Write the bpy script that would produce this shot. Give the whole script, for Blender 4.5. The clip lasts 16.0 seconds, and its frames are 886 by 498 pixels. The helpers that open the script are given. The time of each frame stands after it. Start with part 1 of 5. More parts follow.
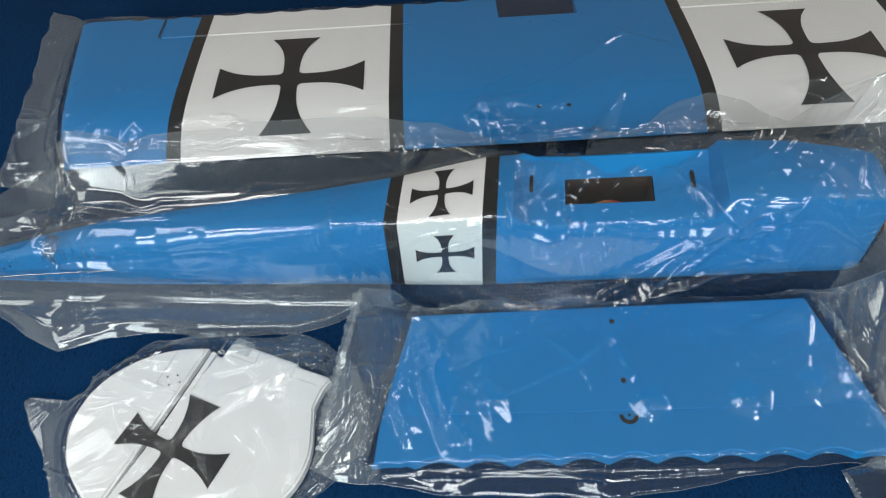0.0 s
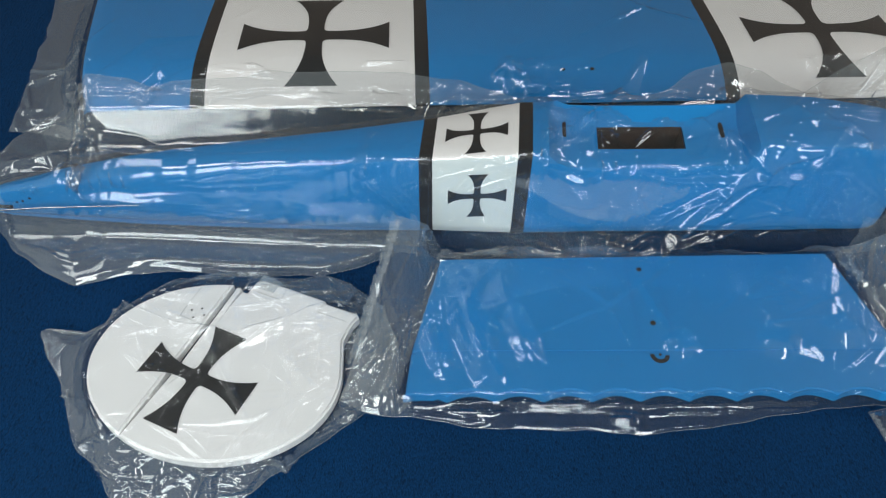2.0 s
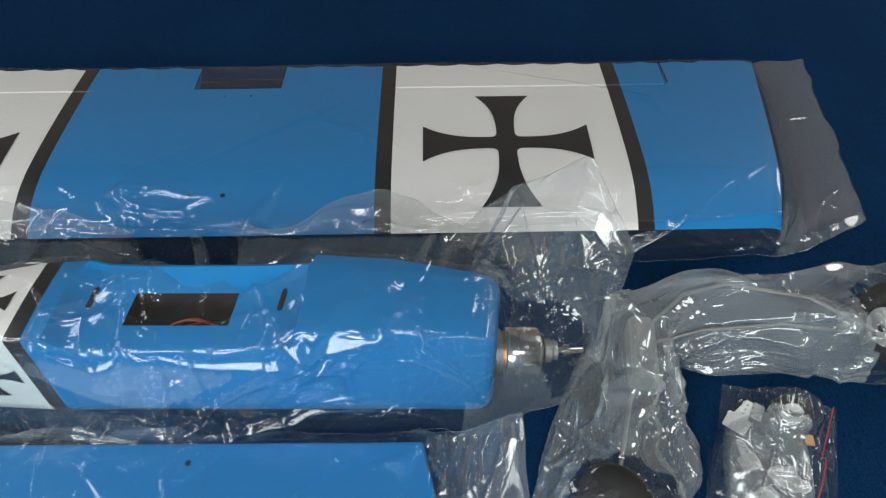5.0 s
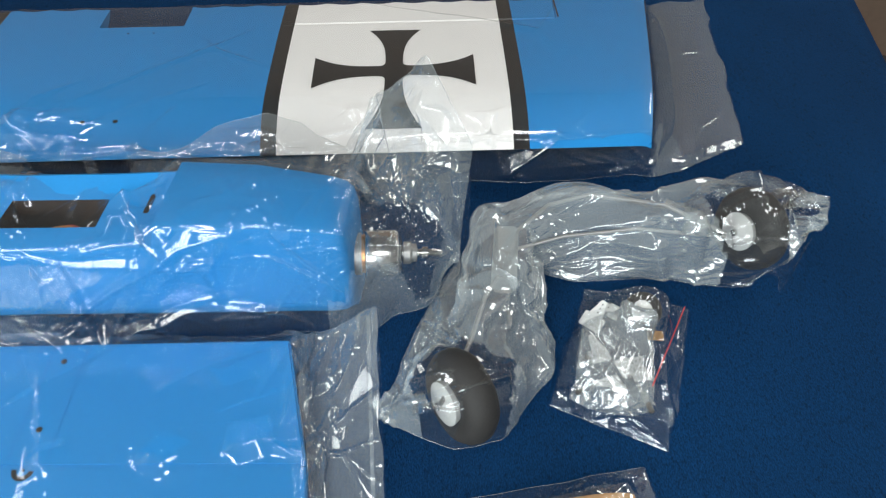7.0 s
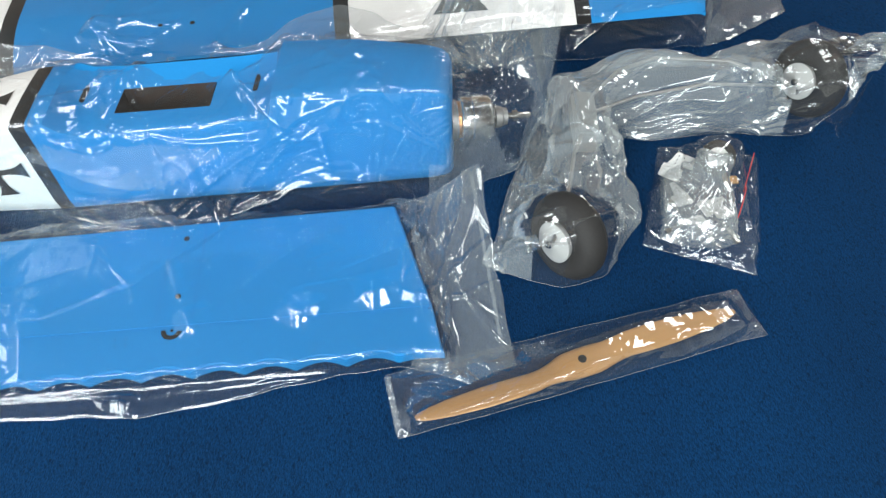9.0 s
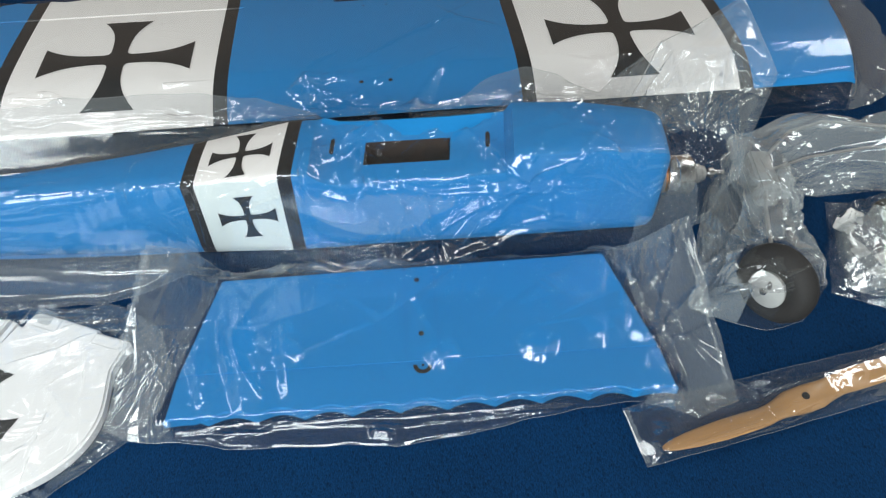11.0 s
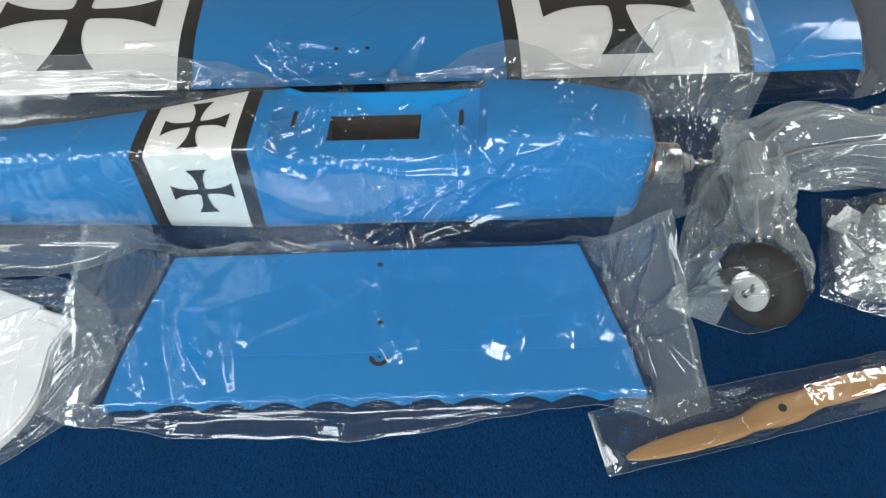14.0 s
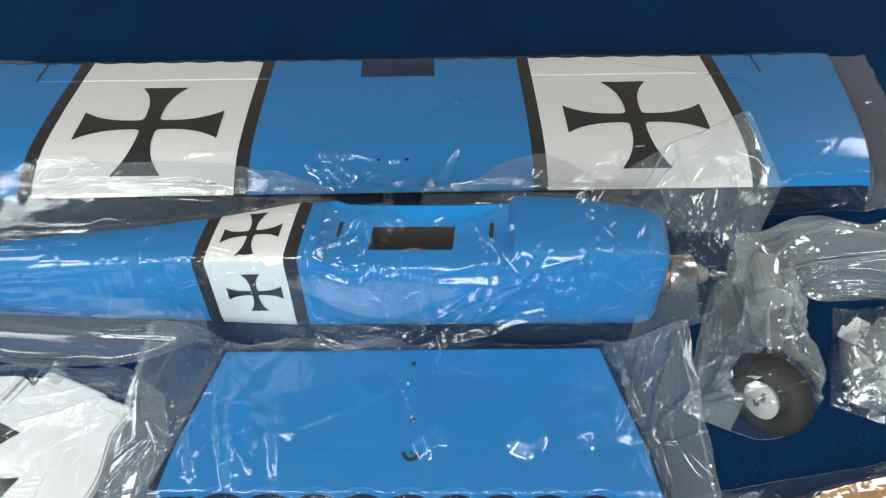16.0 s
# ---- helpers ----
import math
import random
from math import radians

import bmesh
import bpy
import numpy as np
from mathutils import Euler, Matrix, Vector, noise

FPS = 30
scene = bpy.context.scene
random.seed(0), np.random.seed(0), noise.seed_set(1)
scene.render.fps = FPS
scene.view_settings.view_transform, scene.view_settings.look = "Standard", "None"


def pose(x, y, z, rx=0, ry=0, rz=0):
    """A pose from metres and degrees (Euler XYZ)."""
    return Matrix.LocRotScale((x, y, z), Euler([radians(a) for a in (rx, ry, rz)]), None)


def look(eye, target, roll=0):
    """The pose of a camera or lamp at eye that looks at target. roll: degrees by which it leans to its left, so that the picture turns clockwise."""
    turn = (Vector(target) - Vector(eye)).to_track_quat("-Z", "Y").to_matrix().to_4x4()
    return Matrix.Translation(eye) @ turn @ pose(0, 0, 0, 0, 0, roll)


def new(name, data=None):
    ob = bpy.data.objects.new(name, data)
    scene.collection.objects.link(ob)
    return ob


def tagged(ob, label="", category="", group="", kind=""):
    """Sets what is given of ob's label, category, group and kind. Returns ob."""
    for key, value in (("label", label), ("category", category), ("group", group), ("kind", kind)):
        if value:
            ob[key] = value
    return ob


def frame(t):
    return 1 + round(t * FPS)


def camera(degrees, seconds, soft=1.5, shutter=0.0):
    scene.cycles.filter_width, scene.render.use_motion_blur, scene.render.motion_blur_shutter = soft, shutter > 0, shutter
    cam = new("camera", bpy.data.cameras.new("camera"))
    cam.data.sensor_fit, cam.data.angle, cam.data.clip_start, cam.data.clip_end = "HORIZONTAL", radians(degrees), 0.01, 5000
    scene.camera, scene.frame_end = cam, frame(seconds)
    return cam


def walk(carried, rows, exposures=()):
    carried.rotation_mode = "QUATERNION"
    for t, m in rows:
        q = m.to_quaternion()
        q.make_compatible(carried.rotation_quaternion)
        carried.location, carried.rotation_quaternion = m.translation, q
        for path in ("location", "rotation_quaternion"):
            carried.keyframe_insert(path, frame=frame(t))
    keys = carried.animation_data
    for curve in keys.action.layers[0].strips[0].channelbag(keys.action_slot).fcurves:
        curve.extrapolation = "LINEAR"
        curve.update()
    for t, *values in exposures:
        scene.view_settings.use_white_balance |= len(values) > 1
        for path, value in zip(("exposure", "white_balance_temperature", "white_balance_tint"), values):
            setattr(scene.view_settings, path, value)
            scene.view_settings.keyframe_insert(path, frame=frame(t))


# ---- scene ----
cam = camera(61.0, 16.0, soft=1.1)
PATH = [
    (0, (0.103, 0.084, 0.628), (-0.071, 1.332, -0.925), -4.1),
    (0.5, (0.054, 0.073, 0.611), (-0.071, 1.311, -0.955), -1.8),
    (1, (0.048, 0.046, 0.603), (-0.044, 1.288, -0.961), 0.0),
    (1.5, (0.046, 0.016, 0.577), (-0.038, 1.32, -0.937), 1.2),
    (2, (0.049, 0.012, 0.573), (-0.047, 1.336, -0.923), 0.6),
    (2.5, (0.043, 0.031, 0.588), (-0.052, 1.369, -0.895), 0.8),
    (3, (0.037, 0.075, 0.599), (-0.06, 1.436, -0.864), 0.3),
    (3.5, (0.073, 0.117, 0.613), (-0.019, 1.488, -0.84), -0.9),
    (4, (0.17, 0.171, 0.616), (0.07, 1.533, -0.846), -1.3),
    (4.5, (0.319, 0.216, 0.599), (0.208, 1.556, -0.882), -0.4),
    (5, (0.437, 0.238, 0.584), (0.297, 1.567, -0.904), -0.3),
    (5.2, (0.478, 0.242, 0.584), (0.332, 1.559, -0.914), -1.3),
    (7.3, (0.559, 0.156, 0.547), (0.429, 1.468, -0.957), -0.8),
    (7.5, (0.555, 0.145, 0.539), (0.422, 1.452, -0.969), -1.3),
    (8, (0.554, 0.121, 0.53), (0.415, 1.397, -1.004), -2.3),
    (8.5, (0.521, 0.098, 0.527), (0.401, 1.342, -1.035), -2.4),
    (9, (0.459, 0.071, 0.54), (0.385, 1.302, -1.034), -3.1),
    (9.5, (0.352, 0.043, 0.566), (0.339, 1.297, -0.993), -2.5),
    (10, (0.261, 0.033, 0.581), (0.24, 1.307, -0.961), -1.8),
    (10.2, (0.241, 0.03, 0.59), (0.213, 1.312, -0.945), -1.0),
    (12.3, (0.247, 0.053, 0.598), (0.211, 1.379, -0.898), -0.4),
    (12.5, (0.252, 0.058, 0.595), (0.225, 1.373, -0.912), 0.1),
    (13, (0.268, 0.07, 0.583), (0.237, 1.356, -0.949), 0.4),
    (13.5, (0.275, 0.076, 0.571), (0.238, 1.331, -0.985), 0.8),
    (14, (0.277, 0.077, 0.577), (0.23, 1.311, -0.997), 1.2),
    (14.5, (0.286, 0.074, 0.582), (0.21, 1.299, -0.997), 0.6),
    (15, (0.282, 0.071, 0.601), (0.194, 1.325, -0.954), 0.9),
    (15.5, (0.279, 0.067, 0.629), (0.167, 1.391, -0.866), 0.7),
    (16, (0.276, 0.062, 0.642), (0.139, 1.435, -0.807), -0.2),
]
EXPOSURES = [(0, -0.04), (1.5, -0.10), (3.5, -0.04), (5, -0.02), (7.5, 0.72), (9.5, 0.74), (10, 0.58), (12.5, 0.22), (16, 0.22)]
walk(cam, [(t, look(eye, target, roll)) for t, eye, target, roll in PATH], EXPOSURES)

# ---- light ----
world = bpy.data.worlds.new("world")
scene.world = world
world.use_nodes = True
wn = world.node_tree
sky = wn.nodes.new("ShaderNodeTexSky")
sky.sky_type, sky.sun_disc = "NISHITA", False
sky.sun_elevation, sky.sun_rotation = radians(40), radians(150)
wn.links.new(sky.outputs[0], wn.nodes["Background"].inputs[0])
wn.nodes["Background"].inputs[1].default_value = 0.03


def area_lamp(name, eye, target, sx, sy, watts, colour):
    data = bpy.data.lights.new(name, "AREA")
    data.shape, data.size, data.size_y, data.energy, data.color = "RECTANGLE", sx, sy, watts, colour
    ob = new(name, data)
    ob.matrix_world = look(eye, target)
    return ob


# Unseen lamps, added overhead and placed by the glints wanted in the film.
for lx, ly, sx, sy, watts in ((-0.75, -0.7, 0.8, 0.42, 12), (0.85, -0.8, 0.8, 0.42, 12), (-1.5, 0.45, 0.7, 1.3, 13), (2.0, 1.72, 0.9, 0.85, 16)):
    area_lamp("added_overhead_lamp", (lx, ly, 1.69), (lx, ly - 0.001, 0.0), sx, sy, watts, (0.94, 0.99, 0.985))
# Added lamp inside the unseen window opening, in place of daylight.
area_lamp("added_south_lamp", (-0.25, -1.66, 1.03), (-0.05, 0.6, 0.2), 2.0, 0.95, 44, (0.88, 0.98, 1.0))


# ---- materials ----
def material(name):
    m = bpy.data.materials.new(name)
    m.use_nodes = True
    return m, m.node_tree.nodes, m.node_tree.links, m.node_tree.nodes["Principled BSDF"]


def surface(name, colour, rough=0.5, metal=0.0, grain=200.0, vary=0.08, bump=0.1, depth=0.0005, blotch=9.0, coat=0.0, sheen=0.0, spec=0.5, stretch=(1, 1, 1)):
    """A painted or plain surface with variation at two scales and a fine relief."""
    m, n, l, p = material(name)
    tc = n.new("ShaderNodeTexCoord")
    mp = n.new("ShaderNodeMapping")
    mp.inputs["Scale"].default_value = stretch
    l.new(tc.outputs["Object"], mp.inputs[0])
    fine, wide = n.new("ShaderNodeTexNoise"), n.new("ShaderNodeTexNoise")
    fine.inputs["Scale"].default_value, fine.inputs["Detail"].default_value = grain, 4
    wide.inputs["Scale"].default_value, wide.inputs["Detail"].default_value = blotch, 3
    l.new(mp.outputs[0], fine.inputs["Vector"])
    l.new(mp.outputs[0], wide.inputs["Vector"])
    add = n.new("ShaderNodeMath")
    add.operation = "ADD"
    l.new(fine.outputs[0], add.inputs[0])
    l.new(wide.outputs[0], add.inputs[1])
    ramp = n.new("ShaderNodeMapRange")
    ramp.inputs[1].default_value, ramp.inputs[2].default_value = 0.6, 1.4
    ramp.inputs[3].default_value, ramp.inputs[4].default_value = 1 - vary, 1 + vary
    l.new(add.outputs[0], ramp.inputs[0])
    mix = n.new("ShaderNodeMix")
    mix.data_type, mix.blend_type = "RGBA", "MULTIPLY"
    mix.inputs["Factor"].default_value = 1
    mix.inputs["A"].default_value = (*colour, 1)
    l.new(ramp.outputs[0], mix.inputs["B"])
    l.new(mix.outputs["Result"], p.inputs["Base Color"])
    rr = n.new("ShaderNodeMapRange")
    rr.inputs[3].default_value, rr.inputs[4].default_value = rough * 0.8, min(1, rough * 1.2)
    l.new(wide.outputs[0], rr.inputs[0])
    l.new(rr.outputs[0], p.inputs["Roughness"])
    p.inputs["Metallic"].default_value = metal
    p.inputs["Specular IOR Level"].default_value = spec
    p.inputs["Coat Weight"].default_value = coat
    p.inputs["Sheen Weight"].default_value = sheen
    if bump:
        b = n.new("ShaderNodeBump")
        b.inputs["Strength"].default_value, b.inputs["Distance"].default_value = bump, depth
        l.new(fine.outputs[0], b.inputs["Height"])
        l.new(b.outputs[0], p.inputs["Normal"])
    return m


def film_material(name, haze, gloss, rough, tint=(0.998, 0.998, 0.998)):
    """Clear plastic film: light passes through, a little is scattered, and it shines."""
    m, n, l, p = material(name)
    out = n["Material Output"]
    n.remove(p)
    clear = n.new("ShaderNodeBsdfTransparent")
    clear.inputs[0].default_value = (*tint, 1)
    milk = n.new("ShaderNodeBsdfDiffuse")
    milk.inputs[0].default_value = (0.74, 0.81, 0.83, 1)
    shine = n.new("ShaderNodeBsdfGlossy")
    tc = n.new("ShaderNodeTexCoord")
    fine, scuff = n.new("ShaderNodeTexNoise"), n.new("ShaderNodeTexNoise")
    for node, scale in ((fine, 60), (scuff, 22)):
        node.inputs["Scale"].default_value, node.inputs["Detail"].default_value = scale, 3
        l.new(tc.outputs["Object"], node.inputs["Vector"])
    dull = n.new("ShaderNodeMapRange")
    dull.inputs[1].default_value, dull.inputs[2].default_value = 0.3, 0.7
    dull.inputs[3].default_value, dull.inputs[4].default_value = 0.7 * rough, 1.5 * rough
    l.new(scuff.outputs[0], dull.inputs[0])
    l.new(dull.outputs[0], shine.inputs["Roughness"])
    b = n.new("ShaderNodeBump")
    b.inputs["Strength"].default_value, b.inputs["Distance"].default_value = 0.012, 0.002
    l.new(fine.outputs[0], b.inputs["Height"])
    l.new(b.outputs[0], shine.inputs["Normal"])
    slope = n.new("ShaderNodeLayerWeight")
    slope.inputs["Blend"].default_value = 0.5
    l.new(b.outputs[0], slope.inputs["Normal"])
    steep = n.new("ShaderNodeMath")
    steep.operation, steep.inputs[1].default_value = "POWER", 4.0
    l.new(slope.outputs["Facing"], steep.inputs[0])
    amount = n.new("ShaderNodeMapRange")
    amount.inputs[3].default_value, amount.inputs[4].default_value = gloss, 0.5
    l.new(steep.outputs[0], amount.inputs[0])
    a, c = n.new("ShaderNodeMixShader"), n.new("ShaderNodeMixShader")
    a.inputs[0].default_value = haze
    l.new(clear.outputs[0], a.inputs[1])
    l.new(milk.outputs[0], a.inputs[2])
    l.new(amount.outputs[0], c.inputs[0])
    l.new(a.outputs[0], c.inputs[1])
    l.new(shine.outputs[0], c.inputs[2])
    l.new(c.outputs[0], out.inputs[0])
    return m


def fleece(name, colour):
    """Napped cloth: soft mottling, fine nap, and shade between the tufts painted into the colour."""
    m, n, l, p = material(name)
    tc = n.new("ShaderNodeTexCoord")
    mp = n.new("ShaderNodeMapping")
    mp.inputs["Scale"].default_value, mp.inputs["Rotation"].default_value = (1.0, 0.5, 1.0), (0, 0, 0.5)
    l.new(tc.outputs["Object"], mp.inputs[0])
    tuft, nap, wide = n.new("ShaderNodeTexNoise"), n.new("ShaderNodeTexNoise"), n.new("ShaderNodeTexNoise")
    for node, scale, detail in ((tuft, 420, 2), (nap, 900, 3), (wide, 7, 3)):
        node.inputs["Scale"].default_value, node.inputs["Detail"].default_value = scale, detail
        l.new(mp.outputs[0], node.inputs["Vector"])
    # darkens the hollows of the relief, as shade would
    gap = n.new("ShaderNodeMapRange")
    gap.inputs[1].default_value, gap.inputs[2].default_value, gap.inputs[3].default_value, gap.inputs[4].default_value = 0.27, 0.43, 0.6, 1.0
    l.new(tuft.outputs[0], gap.inputs[0])
    mott = n.new("ShaderNodeMapRange")
    mott.inputs[1].default_value, mott.inputs[2].default_value, mott.inputs[3].default_value, mott.inputs[4].default_value = 0.3, 0.7, 0.88, 1.12
    l.new(wide.outputs[0], mott.inputs[0])
    fuzz = n.new("ShaderNodeMapRange")
    fuzz.inputs[1].default_value, fuzz.inputs[2].default_value, fuzz.inputs[3].default_value, fuzz.inputs[4].default_value = 0.3, 0.7, 0.66, 1.34
    l.new(nap.outputs[0], fuzz.inputs[0])
    a, b = n.new("ShaderNodeMath"), n.new("ShaderNodeMath")
    a.operation = b.operation = "MULTIPLY"
    l.new(gap.outputs[0], a.inputs[0])
    l.new(mott.outputs[0], a.inputs[1])
    l.new(a.outputs[0], b.inputs[0])
    l.new(fuzz.outputs[0], b.inputs[1])
    mix = n.new("ShaderNodeMix")
    mix.data_type, mix.blend_type = "RGBA", "MULTIPLY"
    mix.inputs["Factor"].default_value = 1
    mix.inputs["A"].default_value = (*colour, 1)
    l.new(b.outputs[0], mix.inputs["B"])
    l.new(mix.outputs["Result"], p.inputs["Base Color"])
    p.inputs["Roughness"].default_value, p.inputs["Specular IOR Level"].default_value = 0.95, 0.12
    relief = n.new("ShaderNodeBump")
    relief.inputs["Strength"].default_value, relief.inputs["Distance"].default_value = 0.8, 0.002
    l.new(tuft.outputs[0], relief.inputs["Height"])
    l.new(relief.outputs[0], p.inputs["Normal"])
    return m


BLUE = surface("blue_foam_paint", (0.009, 0.205, 0.51), 0.5, spec=0.3, grain=420, vary=0.05, bump=0.12, depth=0.0004, blotch=6)
WHITE = surface("white_foam_paint", (0.87, 0.855, 0.84), 0.5, spec=0.3, grain=500, vary=0.03, bump=0.15, depth=0.0004, blotch=14)
PANEL = surface("white_wing_covering", (0.87, 0.83, 0.80), 0.42, spec=0.3, grain=380, vary=0.03, bump=0.1, depth=0.0003, blotch=10)
# near side of the fuselage band: darker and greener than its top
PALE = surface("pale_band_side", (0.70, 0.76, 0.74), 0.35, grain=300, vary=0.03, bump=0.05, depth=0.0003)
BLACK = surface("black_decal", (0.012, 0.011, 0.011), 0.35, grain=300, vary=0.2, bump=0.05, depth=0.0003)
# Dark brown for the bay's inside, with its shade put into the colour.
BAY = surface("shaded_bay", (0.030, 0.018, 0.013), 0.7, grain=90, vary=0.35, bump=0.1)
# Near-black laid on holes, slots and recesses for the shade inside them.
DARK = surface("opening_shade", (0.012, 0.010, 0.009), 0.8, grain=80, vary=0.3, bump=0)
CLOTH = fleece("blue_fleece", (0.0015, 0.0255, 0.081))
STEEL = surface("bright_steel", (0.62, 0.61, 0.60), 0.2, 1.0, grain=60, vary=0.06, bump=0.02)
ALU = surface("dull_aluminium", (0.36, 0.35, 0.34), 0.45, 0.8, grain=200, vary=0.08, bump=0.05)
COPPER = surface("copper_winding", (0.62, 0.26, 0.10), 0.3, 1.0, grain=300, vary=0.2, bump=0.3)
RUBBER = surface("black_foam_rubber", (0.022, 0.020, 0.019), 0.75, grain=500, vary=0.2, bump=0.35, depth=0.0006)
NYLON = surface("white_nylon", (0.74, 0.74, 0.72), 0.4, grain=150, vary=0.04, bump=0.03)
HUB = surface("grey_white_hub", (0.5, 0.5, 0.48), 0.45, grain=150, vary=0.05, bump=0.04)
GREY_NYLON = surface("grey_nylon", (0.26, 0.27, 0.27), 0.45, grain=150, vary=0.05, bump=0.05)
RED = surface("red_line", (0.55, 0.05, 0.05), 0.4, grain=200, vary=0.1, bump=0)
BRASS = surface("brass", (0.42, 0.24, 0.11), 0.35, 0.9, grain=200, vary=0.1, bump=0.05)
WIRE_RED = surface("red_wire", (0.45, 0.05, 0.03), 0.4, grain=200, vary=0.1, bump=0)
WIRE_ORANGE = surface("orange_wire", (0.55, 0.20, 0.05), 0.4, grain=200, vary=0.1, bump=0)
WOOD = surface("pale_beech", (0.50, 0.265, 0.10), 0.36, grain=130, vary=0.16, bump=0.08, depth=0.0003, blotch=26, coat=0.25, stretch=(0.12, 1.6, 1.6))
WALL = surface("white_wall", (0.50, 0.49, 0.47), 0.8, grain=90, vary=0.05, bump=0.1)
WALL_DARK = surface("brown_wall", (0.22, 0.15, 0.11), 0.7, grain=60, vary=0.1, bump=0.1)
CEIL = surface("grey_ceiling", (0.30, 0.29, 0.28), 0.85, grain=90, vary=0.04, bump=0.1)
FLOOR = surface("dark_floor", (0.035, 0.028, 0.024), 0.6, grain=40, vary=0.25, bump=0.1)
TABLE = surface("dark_table_wood", (0.05, 0.03, 0.02), 0.4, grain=40, vary=0.25, bump=0.1, stretch=(0.2, 2, 2))
FRAME = surface("window_paint", (0.75, 0.75, 0.73), 0.4, grain=60, vary=0.04, bump=0.05)
FILM = film_material("clear_film", 0.02, 0.10, 0.075)
FILM_THIN = film_material("thin_crinkled_film", 0.02, 0.10, 0.05)
FILM_MILKY = film_material("milky_crinkled_film", 0.24, 0.18, 0.085)
FILM_INNER = film_material("milky_inner_film", 0.28, 0.3, 0.16)
FILM_LOOSE = film_material("loose_double_film", 0.115, 0.11, 0.07)
FILM_SLEEVE = film_material("crisp_sleeve_film", 0.03, 0.17, 0.06)
FILM_BACK = film_material("lower_film", 0.008, 0.008, 0.25)
SEAM = film_material("sealed_seam", 0.14, 0.08, 0.2)


# ---- mesh helpers ----
def mesh_of(name, verts, faces, mats, smooth=True, index=None, sharp=None):
    me = bpy.data.meshes.new(name)
    me.from_pydata([tuple(v) for v in verts], [], [tuple(f) for f in faces])
    for m in mats if isinstance(mats, (list, tuple)) else [mats]:
        me.materials.append(m)
    if index is not None:
        me.polygons.foreach_set("material_index", index)
    bm = bmesh.new()
    bm.from_mesh(me)
    bmesh.ops.recalc_face_normals(bm, faces=bm.faces)
    bm.to_mesh(me)
    bm.free()
    me.polygons.foreach_set("use_smooth", [smooth] * len(me.polygons))
    if sharp:
        me.set_sharp_from_angle(angle=radians(sharp))
    return me


def part(name, me, parent=None, label=""):
    ob = new(name, me)
    if parent is not None:
        ob.parent = parent
    return tagged(ob, label)


def thing(name, x, y, z, label, category, group="", kind=""):
    ob = new(name)
    ob.location = (x, y, z)
    return tagged(ob, label, category, group, kind)


def under(ob, parent):
    """Parent ob, built in world places, so that it stays where it is."""
    ob.parent = parent
    ob.matrix_parent_inverse = Matrix.Translation(parent.location).inverted()
    return ob


def box(name, x0, x1, y0, y1, z0, z1, mat, bevel=0.0):
    bm = bmesh.new()
    bmesh.ops.create_cube(bm, size=1)
    for v in bm.verts:
        v.co = ((x0 + x1) / 2 + v.co.x * (x1 - x0), (y0 + y1) / 2 + v.co.y * (y1 - y0), (z0 + z1) / 2 + v.co.z * (z1 - z0))
    if bevel:
        bmesh.ops.bevel(bm, geom=bm.edges[:], offset=bevel, segments=2, affect="EDGES")
    me = bpy.data.meshes.new(name)
    bm.to_mesh(me)
    bm.free()
    me.materials.append(mat)
    return me


def lathe(name, profile, mat, steps=40, closed=False):
    """Turn (radius, height) pairs about z."""
    verts, faces = [], []
    n = len(profile)
    for i in range(steps):
        a = 2 * math.pi * i / steps
        verts += [(r * math.cos(a), r * math.sin(a), h) for r, h in profile]
    for i in range(steps):
        k = (i + 1) % steps
        for j in range(n if closed else n - 1):
            q = (j + 1) % n
            faces.append((i * n + j, k * n + j, k * n + q, i * n + q))
    if not closed:
        if profile[0][0] > 1e-6:
            faces.append(tuple(i * n for i in range(steps)))
        if profile[-1][0] > 1e-6:
            faces.append(tuple(i * n + n - 1 for i in range(steps)))
    return mesh_of(name, verts, faces, mat, sharp=40)


def rod(name, points, radius, mat, sides=10):
    """A round bar along a line of points."""
    pts = [Vector(p) for p in points]
    verts, faces = [], []
    for i, p in enumerate(pts):
        d = (pts[min(i + 1, len(pts) - 1)] - pts[max(i - 1, 0)]).normalized()
        side = d.cross(Vector((0.13, 0.21, 1))).normalized()
        up = side.cross(d)
        for k in range(sides):
            a = 2 * math.pi * k / sides
            verts.append(p + radius * (math.cos(a) * side + math.sin(a) * up))
    for i in range(len(pts) - 1):
        for k in range(sides):
            q = (k + 1) % sides
            faces.append((i * sides + k, i * sides + q, (i + 1) * sides + q, (i + 1) * sides + k))
    faces.append(tuple(range(sides)))
    faces.append(tuple((len(pts) - 1) * sides + k for k in range(sides)))
    return mesh_of(name, verts, faces, mat, sharp=50)


def bowed(a, b, sag, n=10):
    a, b, sag = Vector(a), Vector(b), Vector(sag)
    return [a.lerp(b, i / n) + sag * (4 * (i / n) * (1 - i / n)) for i in range(n + 1)]


